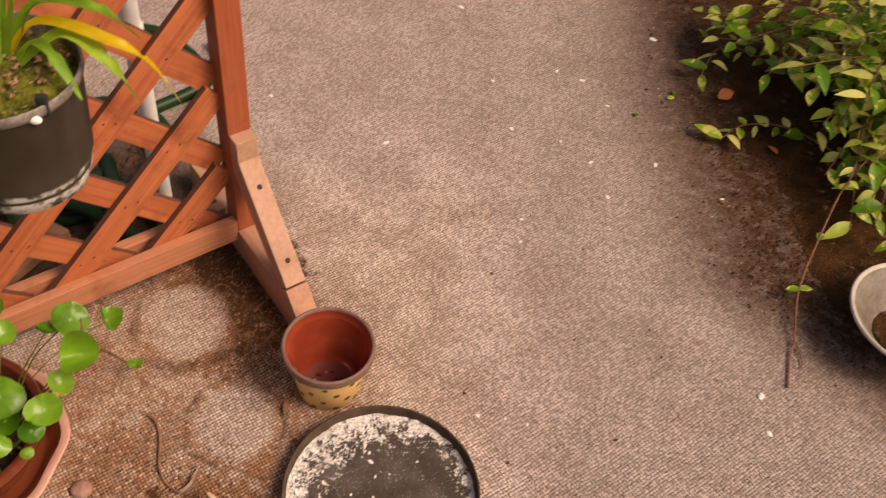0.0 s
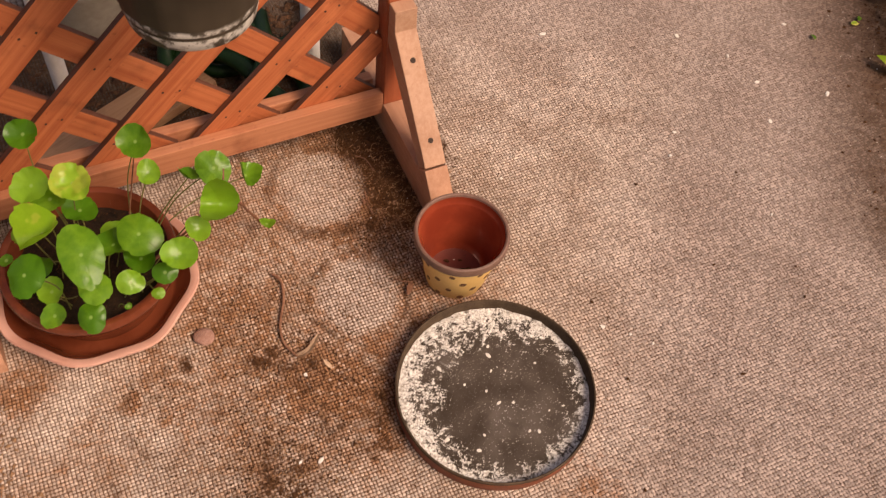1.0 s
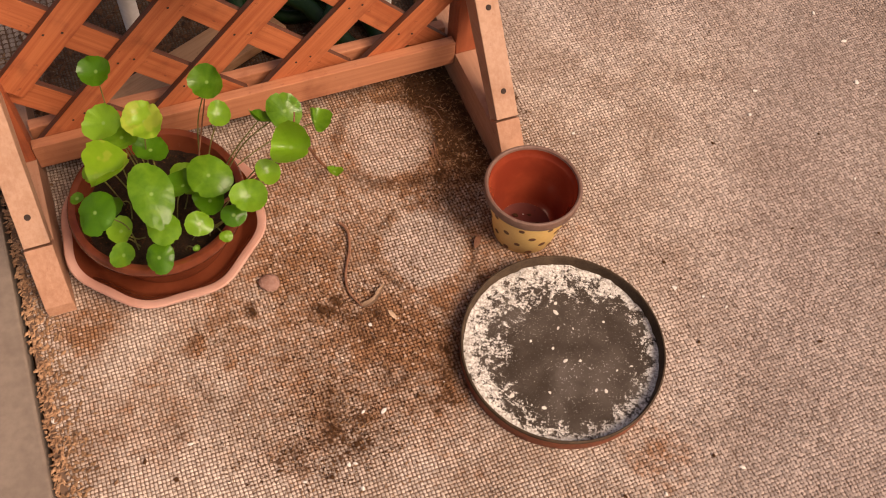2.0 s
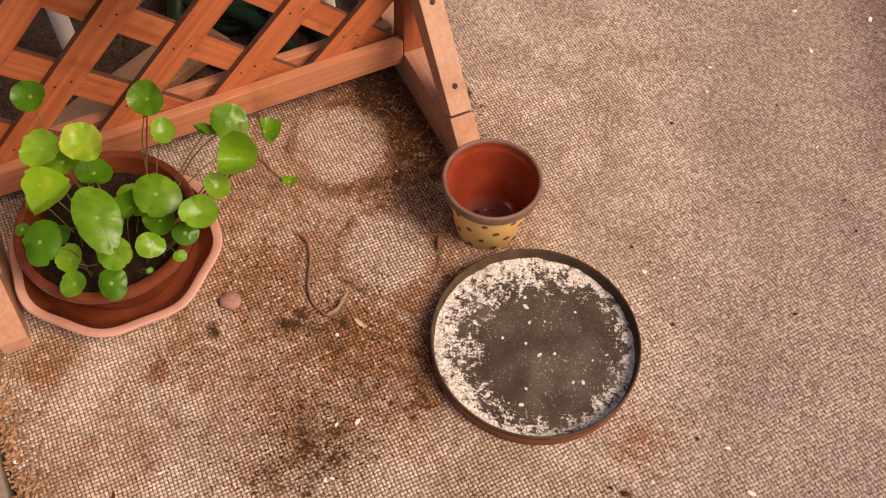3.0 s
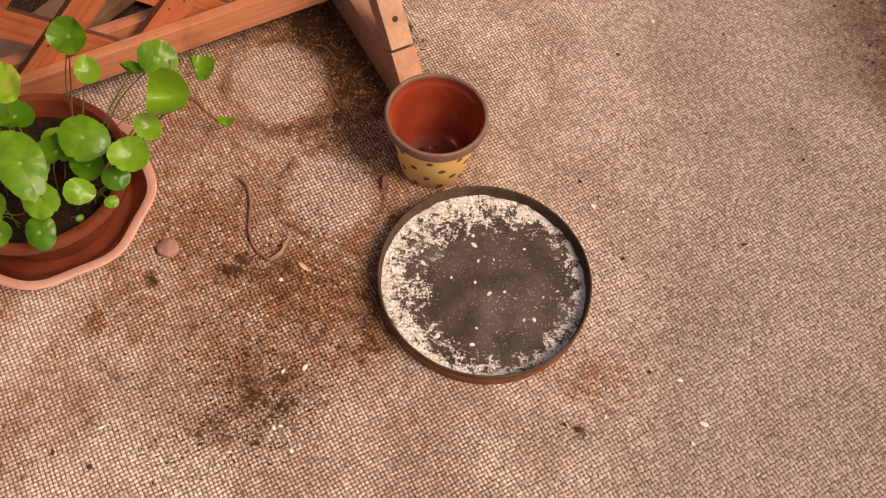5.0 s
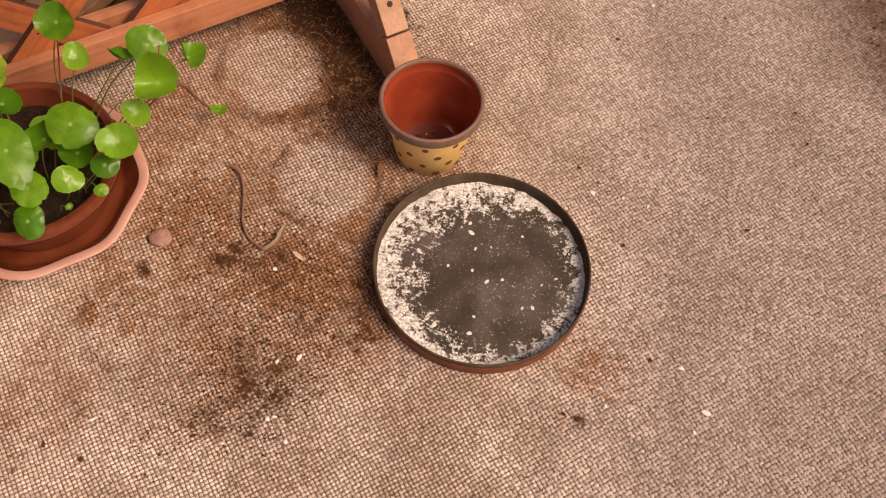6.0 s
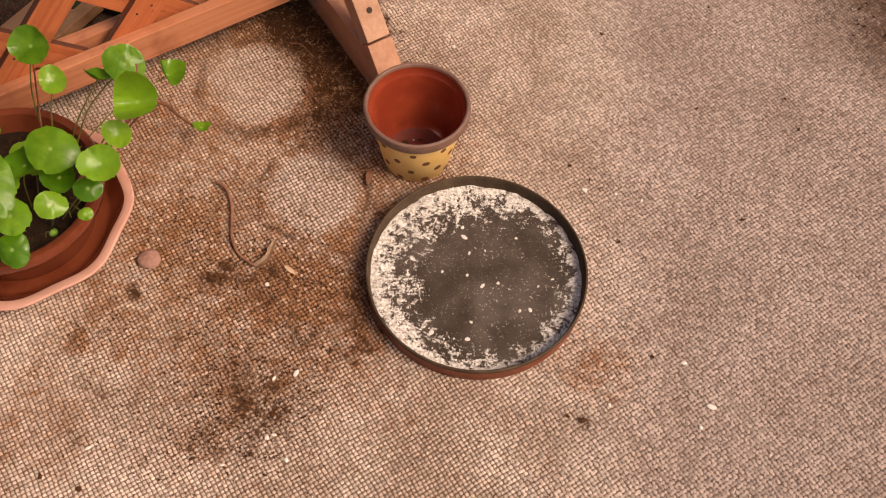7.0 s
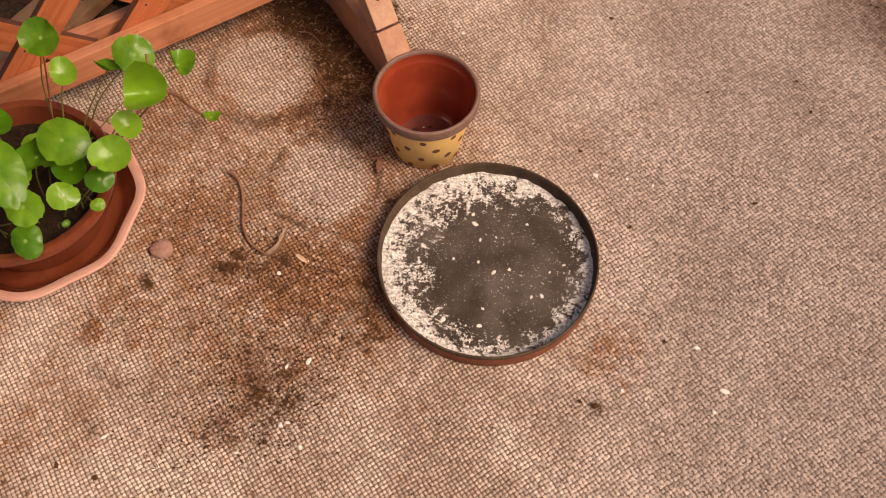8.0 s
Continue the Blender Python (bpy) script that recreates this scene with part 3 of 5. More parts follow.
def foot_profile():
    return [(-0.20, 0.0), (0.233, 0.0), (0.230, 0.020), (0.208, 0.052), (0.1735, 0.0925), (0.150, 0.0715), (0.0, 0.070), (-0.20, 0.070)]


def screw_hole(parent, x, y, z, slope):
    bm = bmesh.new()
    # a flat disc; the hole's inner shade is only its dark colour
    bmesh.ops.create_cone(bm, cap_ends=True, segments=14, radius1=0.0048, radius2=0.0042, depth=0.0012)
    part("screw_hole", bm, M_BOLT, parent, "flat dark disc for the shade in a screw hole", m=Matrix.Translation((x, y, z)) @ Matrix.Rotation(slope, 4, "X"))


def slat(parent, k, sign, n0, n1, s0, s1, z0, z1):
    """One diagonal slat, along z = k + sign * s, cut off square inside the frame; built about its own middle."""
    ends = []
    for s in (s0, s1):
        ends.append((s, k + sign * s))
    for z in (z0, z1):
        ends.append(((z - k) * sign, z))
    ends = [e for e in ends if s0 - 1e-6 <= e[0] <= s1 + 1e-6 and z0 - 1e-6 <= e[1] <= z1 + 1e-6]
    if len(ends) < 2:
        return
    ends.sort()
    (sa, za), (sb, zb) = ends[0], ends[-1]
    length = math.hypot(sb - sa, zb - za)
    if length < 0.05:
        return
    bm = bmesh.new()
    box(bm, -length / 2, length / 2, -(n1 - n0) / 2, (n1 - n0) / 2, -0.0232, 0.0232, 0.0014)
    # long narrow sides get the darkened, shaded tone
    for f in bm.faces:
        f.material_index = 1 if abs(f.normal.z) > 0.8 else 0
    turn = math.atan2(zb - za, sb - sa)
    m = Matrix.Translation(((sa + sb) / 2, -(n0 + n1) / 2, (za + zb) / 2)) @ Matrix.Rotation(-turn, 4, "Y")
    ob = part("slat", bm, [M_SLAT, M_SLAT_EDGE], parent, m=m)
    return ob


def build_trellis():
    # local axes: x along the trellis, y away from its face, z up
    tr = thing("trellis", fmat(0, 0, 0), "red-brown stained wooden lattice trellis standing on two braced feet", "trellis")
    for x0 in (0.004, -0.722):
        bm = bmesh.new()
        box(bm, x0, x0 + 0.040, 0.0, 0.040, 0.0705, 0.93, 0.002)
        part("post", bm, M_POST, tr)
        flip = lambda prof: [(-y, z) for y, z in prof]
        part("foot", prism(flip(foot_profile()), x0, x0 + 0.040), M_FOOT, tr, "worn foot with a sloped end")
        br = part("brace", prism(flip(leg_profile()), x0 + 0.0015, x0 + 0.0385), M_LEG, tr, "pale worn diagonal brace")
        for y, z in ((0.057, 0.2272), (0.1435, 0.1290)):
            screw_hole(br, x0 + 0.021, -y - 0.0004, z - 0.0004, radians(48))
    bm = bmesh.new()
    box(bm, -0.6815, 0.0035, 0.0, 0.018, 0.049, 0.098, 0.0022)
    part("bottom_rail", bm, M_RAIL, tr, "worn lower rail")
    bm = bmesh.new()
    box(bm, -0.6815, 0.0035, 0.046, 0.066, 0.055, 0.090, 0.0022)
    part("back_rail", bm, M_RAIL, tr)
    bm = bmesh.new()
    box(bm, -0.722, 0.044, -0.004, 0.044, 0.9305, 0.965, 0.003)
    part("top_rail", bm, M_RAIL, tr)
    for k in (0.042, 0.210, 0.376, 0.556, 0.725, 0.883, 1.045, 1.21, 1.37, 1.535):
        slat(tr, k, 1, -0.030, -0.0185, -0.6795, 0.0015, 0.060, 0.929)
    for k in (-0.479, -0.299, -0.124, 0.049, 0.220, 0.395, 0.57, 0.745):
        slat(tr, k, -1, -0.0425, -0.031, -0.6795, 0.0015, 0.060, 0.929)
    bm = bmesh.new()
    bmesh.ops.create_cone(bm, cap_ends=True, segments=8, radius1=0.0021, radius2=0.0016, depth=0.0008)
    nail = finish(bm, "nail", M_BOLT)
    rng = random.Random(12)
    for kf in (0.042, 0.210, 0.376, 0.556, 0.725, 0.883, 1.045):
        for kb in (-0.479, -0.299, -0.124, 0.049, 0.220, 0.395):
            x, z = (kb - kf) / 2, (kb + kf) / 2
            if -0.66 < x < -0.02 and 0.12 < z < 0.6:
                for d in (-0.011, 0.011):
                    ob = new("nail", nail)
                    ob.parent = tr
                    ob.matrix_basis = Matrix.Translation((x + d + rng.uniform(-0.003, 0.003), 0.0183, z + rng.uniform(-0.006, 0.006))) @ Matrix.Rotation(radians(90), 4, "X")
    return tr


trellis = build_trellis()


# ---- shallow black tray ----
def build_tray():
    t = thing("plant_tray", Matrix.Translation((0, 0, 0.0005)), "shallow round black plastic plant tray with dried white crust", "tray")
    part("side", lathe([(0.132, 0.0), (0.1480, 0.0006), (0.1494, 0.003), (0.1494, 0.0245)], 128), M_TRAYOUT, t, "rusty brown outer side", smooth=True)
    part("rim", lathe([(0.1494, 0.0245), (0.1503, 0.0255), (0.1504, 0.0290), (0.1496, 0.0305), (0.1480, 0.0310), (0.1470, 0.0300), (0.1463, 0.026), (0.1440, 0.0085)], 128), M_TRAYWALL, t, "dark rounded rim", smooth=True)
    bm = bmesh.new()
    rings = []
    for q in range(1, 25):
        r = 0.1448 * q / 24
        ring = []
        for i in range(96):
            a = 2 * math.pi * i / 96
            x, y = r * math.cos(a), r * math.sin(a)
            left = max(0.0, min(1.0, (0.02 - x) / 0.1))
            e = max(0.0, (r - 0.085) / 0.06)
            h = 0.0085 + (0.0028 * left + 0.004 * e * e) * (0.6 + noise.fractal(Vector((x * 60, y * 60, 3)), 0.7, 2.1, 4))
            ring.append(bm.verts.new((x, y, max(0.007, h))))
        rings.append(ring)
    bm.faces.new(rings[0])
    for a, b in zip(rings, rings[1:]):
        for i in range(96):
            j = (i + 1) % 96
            bm.faces.new((a[i], a[j], b[j], b[i]))
    part("bottom", bm, M_TRAYBOT, t, "dark bottom under white crust", smooth=True)


build_tray()


def nugget(seed, r):
    """A small rough lump or flake."""
    bm = bmesh.new()
    bmesh.ops.create_icosphere(bm, subdivisions=1, radius=1.0)
    rng = random.Random(seed)
    sx, sy, sz = rng.uniform(0.6, 1.3), rng.uniform(0.5, 1.0), rng.uniform(0.2, 0.45)
    for v in bm.verts:
        v.co *= rng.uniform(0.7, 1.25)
        v.co = Vector((v.co.x * sx, v.co.y * sy, max(v.co.z, -0.6) * sz)) * r
    return bm


NUG = [finish(nugget(s, 1.0), "fleck", M_FLECK) for s in range(6)]


def build_flecks():
    """Loose white bits lying on the carpet and in the tray."""
    rng = random.Random(11)
    on_carpet = ((0.156, 0.152, 5), (0.201, 0.148, 3), (0.238, 0.139, 4), (0.277, -0.112, 5), (0.176, -0.176, 4), (0.308, -0.172, 4.5), (0.292, -0.200, 3.5),
                 (-0.042, 0.411, 3), (-0.248, -0.235, 4.5), (-0.257, -0.239, 4), (-0.258, -0.160, 4), (-0.307, -0.276, 4), (-0.474, -0.262, 5), (-0.230, -0.151, 4),
                 (-0.230, -0.266, 4), (-0.283, -0.025, 4), (-0.667, -0.275, 6), (0.436, 0.441, 3.5), (0.259, 0.591, 3), (0.650, 0.208, 7), (0.647, 0.134, 6),
                 (0.679, 0.672, 6), (0.554, 0.761, 5), (0.440, 0.662, 4), (0.359, 0.817, 5), (0.416, 0.758, 4), (0.160, 1.261, 6), (0.616, 1.184, 6.5),
                 (0.224, 0.999, 4), (0.372, 1.046, 4), (0.427, 1.018, 5), (0.475, 0.937, 4), (-0.008, 0.784, 5), (0.253, 0.533, 4), (-0.254, 0.908, 4), (0.256, 0.847, 4))
    in_tray = ((-0.047, 0.004, 5), (0.009, -0.015, 4), (-0.058, -0.088, 5.5), (0.119, -0.053, 3), (-0.012, 0.000, 4), (-0.051, -0.010, 3.5), (0.060, -0.050, 5), (0.074, -0.048, 4),
               (0.030, -0.010, 4), (-0.018, 0.060, 5), (-0.020, 0.075, 5), (0.012, 0.040, 3.5), (-0.010, 0.035, 3), (0.055, 0.062, 3.5), (0.085, -0.012, 3.5), (0.105, 0.0, 2.5), (-0.005, -0.07, 4), (-0.01, -0.095, 4))
    for spots, z, g in ((on_carpet, 0.0030, "white flecks on the carpet"), (in_tray, 0.0095, "white crumbs in the tray")):
        for x, y, mm in spots:
            ob = new("white_fleck", NUG[rng.randrange(6)])
            r = mm * (0.00105 if z < 0.005 else 0.00078)
            ob.matrix_basis = Matrix.Translation((x, y, z)) @ Matrix.Rotation(rng.uniform(0, 6.28), 4, "Z") @ Matrix.Diagonal((r * 1.2, r, r, 1))
            tagged(ob, "small white flake lying on the carpet" if z < 0.005 else "white crumb in the black tray", "debris", g)


build_flecks()


# ---- small yellow pot ----
def build_yellow_pot():
    t = thing("flower_pot", Matrix.Translation((-0.0915, 0.2015, 0.001)), "small empty yellow flower pot with brown dots and brown rim", "pot")
    rb, rt, h = 0.0490, 0.0665, 0.103
    part("body", lathe([(0.010, 0.0), (rb - 0.003, 0.0), (rb, 0.003), (rt, h)], 72), M_YPAINT, t, "yellow glazed side", smooth=True)
    part("rim", lathe([(rt, h - 0.0005), (0.0715, h + 0.0008), (0.0735, h + 0.004), (0.0742, h + 0.015), (0.0730, h + 0.0185), (0.0705, h + 0.0195), (0.0683, h + 0.0185), (0.0672, h + 0.015)], 96), M_YRIM, t, "worn brown rim", smooth=True)
    part("inside", lathe([(0.0672, h + 0.0150), (0.0665, h + 0.006), (0.0642, h + 0.003), (0.0630, h), (0.0490, 0.022), (0.0465, 0.0145), (0.0420, 0.0105)], 72), M_YIN, t, "glossy red-brown inside", smooth=True)
    part("inner_base", lathe([(0.0420, 0.0105), (0.0350, 0.0085), (0.020, 0.0080), (0.010, 0.0080)], 48), M_YBASE, t, "dark red bottom with the pot's shade in its colour", smooth=True)
    rng = random.Random(2)
    slope = math.atan2(rt - rb, h)
    for row, z in enumerate((0.010, 0.035, 0.060, 0.085)):
        r = rb + (rt - rb) * z / h
        for i in range(9):
            a = 2 * math.pi * (i + 0.5 * (row % 2)) / 9 + rng.uniform(-0.05, 0.05) + 0.1
            bm = bmesh.new()
            bmesh.ops.create_cone(bm, cap_ends=True, segments=16, radius1=0.0051 * rng.uniform(0.85, 1.15), radius2=0.0045, depth=0.0006)
            m = Matrix.Rotation(a, 4, "Z") @ Matrix.Translation((r + 0.0001, 0, z)) @ Matrix.Rotation(radians(90) + slope, 4, "Y")
            part("dot", bm, M_DOT, t, "brown painted dot", m=m)
    for dx, dy, mm in ((0.012, -0.004, 8), (0.020, 0.002, 6), (-0.018, 0.010, 5), (0.004, 0.016, 4)):
        ob = new("soil_clod", finish(nugget(90 + mm, 1.0), "soil_clod", M_CRUMB))
        ob.matrix_basis = Matrix.Translation((-0.091 + dx, 0.206 + dy, 0.0115)) @ Matrix.Diagonal((mm * 0.001, mm * 0.0009, mm * 0.0008, 1))
        tagged(ob, "dark clod of soil on the bottom of the yellow pot", "debris", "soil clods in the pot")
    for i in range(7):
        ob = new("white_fleck", NUG[i % 6])
        a, r = rng.uniform(0, 6.28), rng.uniform(0.01, 0.035)
        ob.matrix_basis = Matrix.Translation((-0.091 + r * math.cos(a), 0.208 + r * math.sin(a), 0.0095)) @ Matrix.Diagonal((0.0013, 0.0012, 0.001, 1))
        tagged(ob, "white crumb inside the yellow pot", "debris", "crumbs in the pot")


build_yellow_pot()


# ---- terracotta planter in its saucer ----
PLC = Vector((-0.624, 0.051, 0.0))


def build_saucer():
    def wave(a, r, z):
        k = max(0.0, (z - 0.012) / 0.033)
        return r + 0.0030 * k * math.sin(8 * a + 0.5), z + 0.0022 * k * math.sin(8 * a + 2.0)
    s = thing("saucer", Matrix.Translation((PLC.x, PLC.y, 0.001)), "pinkish terracotta saucer with a wavy lip under the planter", "saucer")
    part("base", lathe([(0.010, 0.0), (0.108, 0.0), (0.114, 0.003), (0.1365, 0.030)], 144, wave), M_SAUCER, s, smooth=True)
    part("lip", lathe([(0.1365, 0.030), (0.1462, 0.0390), (0.1500, 0.0425), (0.1510, 0.0455), (0.1492, 0.0480), (0.1435, 0.0484), (0.1375, 0.0452)], 144, wave), M_SAUCER, s, "pale pink wavy lip", smooth=True)
    part("basin", lathe([(0.1375, 0.0452), (0.1300, 0.036), (0.1150, 0.013), (0.1080, 0.010), (0.010, 0.010)], 144, wave), M_SAUCER_WET, s, "damp dark inside", smooth=True)


def round_leaf(r, cup, fold, lobes, seed, long=1.0, blister=0.0):
    """A round scalloped leaf: raised edge, dimple over the stem, one slit; local z is its upper side."""
    rng = random.Random(seed)
    bm = bmesh.new()
    segs, rows = 40, 6
    c = bm.verts.new((0, 0, -0.03 * r))
    rings = []
    ph = rng.uniform(0, 6)
    for q in range(1, rows + 1):
        u = q / rows
        ring = []
        for i in range(segs):
            a = 2 * math.pi * i / segs
            rad = r * u * (1 + u * (0.012 * math.sin(lobes * a + ph) + 0.075 * math.sin(2 * a + ph) + 0.035 * math.sin(3 * a - ph) + 0.015 * math.sin(17 * a)))
            if i == 0:
                rad *= 1 - 0.10 * u
            x, y = rad * math.cos(a) * long, rad * math.sin(a) / long ** 0.4
            z = blister * r * u * math.sin(7 * x / r + ph) * math.sin(8 * y / r) + cup * r * (u * u - 0.06) + (0.05 * math.sin(3 * a + ph) + 0.05 * math.sin(5 * a - 2 * ph)) * r * u ** 3 + 0.026 * r * u ** 5 * math.sin(11 * a + 2 * ph) + fold * r * (y / r) ** 2 + 0.014 * r * math.sin(9 * a) * u ** 5
            ring.append(bm.verts.new((x, y, z)))
        rings.append(ring)
    for i in range(segs):
        bm.faces.new((c, rings[0][i], rings[0][(i + 1) % segs]))
    for a, b in zip(rings, rings[1:]):
        for i in range(segs):
            j = (i + 1) % segs
            bm.faces.new((a[i], b[i], b[j], a[j]))
    bmesh.ops.solidify(bm, geom=bm.faces[:], thickness=0.0005)
    return bm


# place, radius, fold, yellowing; then a lean where the leaf stands steeply
LEAVES = [
    ((-0.601, 0.047, 0.290), 0.0273, 0.1, 1, (20, 0)), ((-0.655, 0.038, 0.280), 0.0261, 0, 0, (30, -8)), ((-0.639, 0.042, 0.250), 0.0228, 0, 0, (10, 0)),
    ((-0.609, 0.052, 0.220), 0.0231, 0, 0, (0, 10)), ((-0.633, -0.007, 0.240), 0.0300, 1.5, 1, (18, -12)), ((-0.568, -0.033, 0.250), 0.0325, 0.12, 0, (14, 16)),
    ((-0.518, 0.029, 0.225), 0.0311, 0, 0, (22, 5)), ((-0.555, 0.020, 0.200), 0.0240, 0.3, 0, (0, -15)), ((-0.519, 0.018, 0.180), 0.0228, 0, 0, (8, 0)),
    ((-0.454, 0.008, 0.230), 0.0238, 0, 0, (25, 15)), ((-0.477, -0.002, 0.190), 0.0169, 0, 0, (25, 15)), ((-0.489, -0.014, 0.150), 0.0091, 0, 0, (30, 10)),
    ((-0.520, -0.021, 0.180), 0.0188, 0.3, 1, (25, 30)), ((-0.564, -0.039, 0.180), 0.0244, 0.2, 0, (25, 0)), ((-0.560, -0.074, 0.160), 0.0216, 0, 0, (30, 0)),
    ((-0.611, -0.077, 0.150), 0.0184, 0, 0, (28, -8)), ((-0.629, -0.042, 0.150), 0.0196, 0, 0, (10, 0)), ((-0.635, -0.067, 0.230), 0.0288, 0, 0, (28, -10)),
    ((-0.699, 0.117, 0.280), 0.0226, 0, 0, (32, 0)), ((-0.560, 0.154, 0.260), 0.0255, 0, 0, (30, -6)), ((-0.542, 0.135, 0.220), 0.0178, 0, 0, (25, 22)),
    ((-0.446, 0.141, 0.250), 0.0262, 0, 0, (35, 22)), ((-0.416, 0.077, 0.260), 0.0275, 1.5, 0, (28, 5)), ((-0.443, 0.051, 0.230), 0.0176, 0, 0, (22, 22)),
    ((-0.479, 0.125, 0.240), 0.0190, 0.2, 0, (-38, 20)), ((-0.438, 0.233, 0.120), 0.0210, 0.9, 0, (-10, 35)), ((-0.402, 0.204, 0.040), 0.0129, 0.3, 0, (-20, 10)),
    ((-0.521, -0.042, 0.150), 0.0050, 0, 0, (20, 0)), ((-0.705, -0.01, 0.155), 0.0095, 0, 0, (10, 0)), ((-0.585, 0.010, 0.175), 0.0200, 0.2, 0, (10, 15)),
    ((-0.660, -0.005, 0.150), 0.0170, 0, 0, (5, -10)),
    ((-0.575, 0.062, 0.150), 0.0235, 0.3, 0, (15, 20)), ((-0.600, 0.020, 0.160), 0.0240, 0.2, 0, (-5, -25)), ((-0.665, 0.080, 0.200), 0.0225, 0.3, 0, (20, -20)),
    ((-0.545, 0.055, 0.140), 0.0205, 0.2, 0, (30, 25)), ((-0.690, 0.030, 0.170), 0.0210, 0, 0, (15, -25)),
]


def build_planter():
    t = thing("potted_plant", Matrix.Translation((PLC.x, PLC.y, 0.0115)), "round-leaved green plant in a glossy brown terracotta bowl", "plant")
    prof = [(0.010, 0.0), (0.088, 0.0), (0.094, 0.003), (0.114, 0.062), (0.1165, 0.067), (0.122, 0.069), (0.1265, 0.075), (0.1275, 0.088), (0.1250, 0.0935), (0.1200, 0.0945), (0.1150, 0.092), (0.1115, 0.083), (0.106, 0.055)]
    part("bowl", lathe(prof, 96), M_TERRA, t, "brown terracotta bowl with pale mineral marks", smooth=True)
    part("soil", heap(0.1085, 0.008, 56, 0.006, 4.0), M_POTSOIL, t, "dark crumbly potting soil", m=Matrix.Translation((0, 0, 0.063)), smooth=True)
    rng = random.Random(8)
    base = Vector((PLC.x, PLC.y, 0.0115))
    for i, (p, r, fold, yellow, lean) in enumerate(LEAVES):
        pos = Vector(p) - base
        m = Matrix.Translation(pos) @ Euler((radians(lean[0]), radians(lean[1]), 0)).to_matrix().to_4x4() @ Matrix.Rotation({4: 0.7, 5: -0.8, 22: 0.15}.get(i, rng.uniform(0, 6.28)), 4, "Z")
        leaf = part("leaf", round_leaf(r * 0.97, rng.choice((-0.30, -0.20, 0.16, 0.26, 0.34)), fold, rng.choice((9, 10, 11)), i, 1.5 if i == 5 else 1.0, 0.10 if i == 0 else 0.02), M_LEAF_Y if yellow else M_LEAF, t,
                    "yellowing round leaf" if yellow else "", m=m, smooth=True)
        if p[2] > 0.1:
            d = Vector((pos.x, pos.y, 0))
            root = d * (min(0.09, d.length * 0.6) / max(d.length, 1e-3)) + Vector((rng.uniform(-0.01, 0.01), rng.uniform(-0.01, 0.01), 0.072))
            mid = (root + pos) / 2 + Vector((rng.uniform(-0.012, 0.012), rng.uniform(-0.012, 0.012), 0.012))
            bm = tube([root, mid, pos - Vector((0, 0, 0.002))], 0.0011, 6, 0.8)
            bmesh.ops.transform(bm, matrix=m.inverted(), verts=bm.verts)
            part("stem", bm, M_STEM, leaf, smooth=True)
    # runners that hang over the edge
    for pts, rad in (([(0.085, 0.01, 0.08), (0.145, 0.035, 0.15), (0.19, 0.06, 0.195), (0.19, 0.095, 0.235)], 0.0021),
                     ([(0.085, 0.012, 0.078), (0.14, 0.04, 0.13), (0.20, 0.05, 0.20)], 0.0018),
                     ([(0.19, 0.07, 0.195), (0.205, 0.10, 0.15), (0.195, 0.15, 0.06), (0.215, 0.162, 0.012), (0.222, 0.160, 0.026)], 0.0026),
                     ([(0.04, 0.05, 0.08), (0.05, 0.08, 0.16), (0.06, 0.11, 0.24)], 0.0012)):
        part("runner", tube(pts, rad, 7, 0.8), M_BROWNSTEM, t, "thin brown runner", smooth=True)
    # dry bits on the soil
    verts, faces = [], []
    for _ in range(420):
        a, r = rng.uniform(0, 6.28), 0.104 * math.sqrt(rng.random())
        add_chip(verts, faces, rng, r * math.cos(a), r * math.sin(a), 0.066 + 0.008 * (1 - (r / 0.106) ** 2), 0.0025, 0.006)
    ob = new("soil_crumbs", raw("soil_crumbs", verts, faces, M_CRUMB))
    ob.parent = t
    tagged(ob, "brown crumbs on the soil", kind="stuff")


def add_chip(verts, faces, rng, x, y, z, lo, hi, thin=0.35):
    """A bent chip of bark or leaf: six triangles."""
    a, l = rng.uniform(0, 6.28), rng.uniform(lo, hi)
    w = l * rng.uniform(min(0.2, thin + 0.18), thin + 0.25)
    c, s = math.cos(a), math.sin(a)
    tz = rng.uniform(-0.3, 0.3)
    b = len(verts)
    for u, v, h in ((-1, 0, 0), (0, -1, 0.1), (1, 0, 0), (0, 1, 0.1), (0, 0, 0.4)):
        verts.append((x + (u * l * c - v * w * s) / 2, y + (u * l * s + v * w * c) / 2, z + max(0, h * w + tz * u * l / 4)))
    for i in range(4):
        faces.append((b + i, b + (i + 1) % 4, b + 4))


build_saucer()
build_planter()


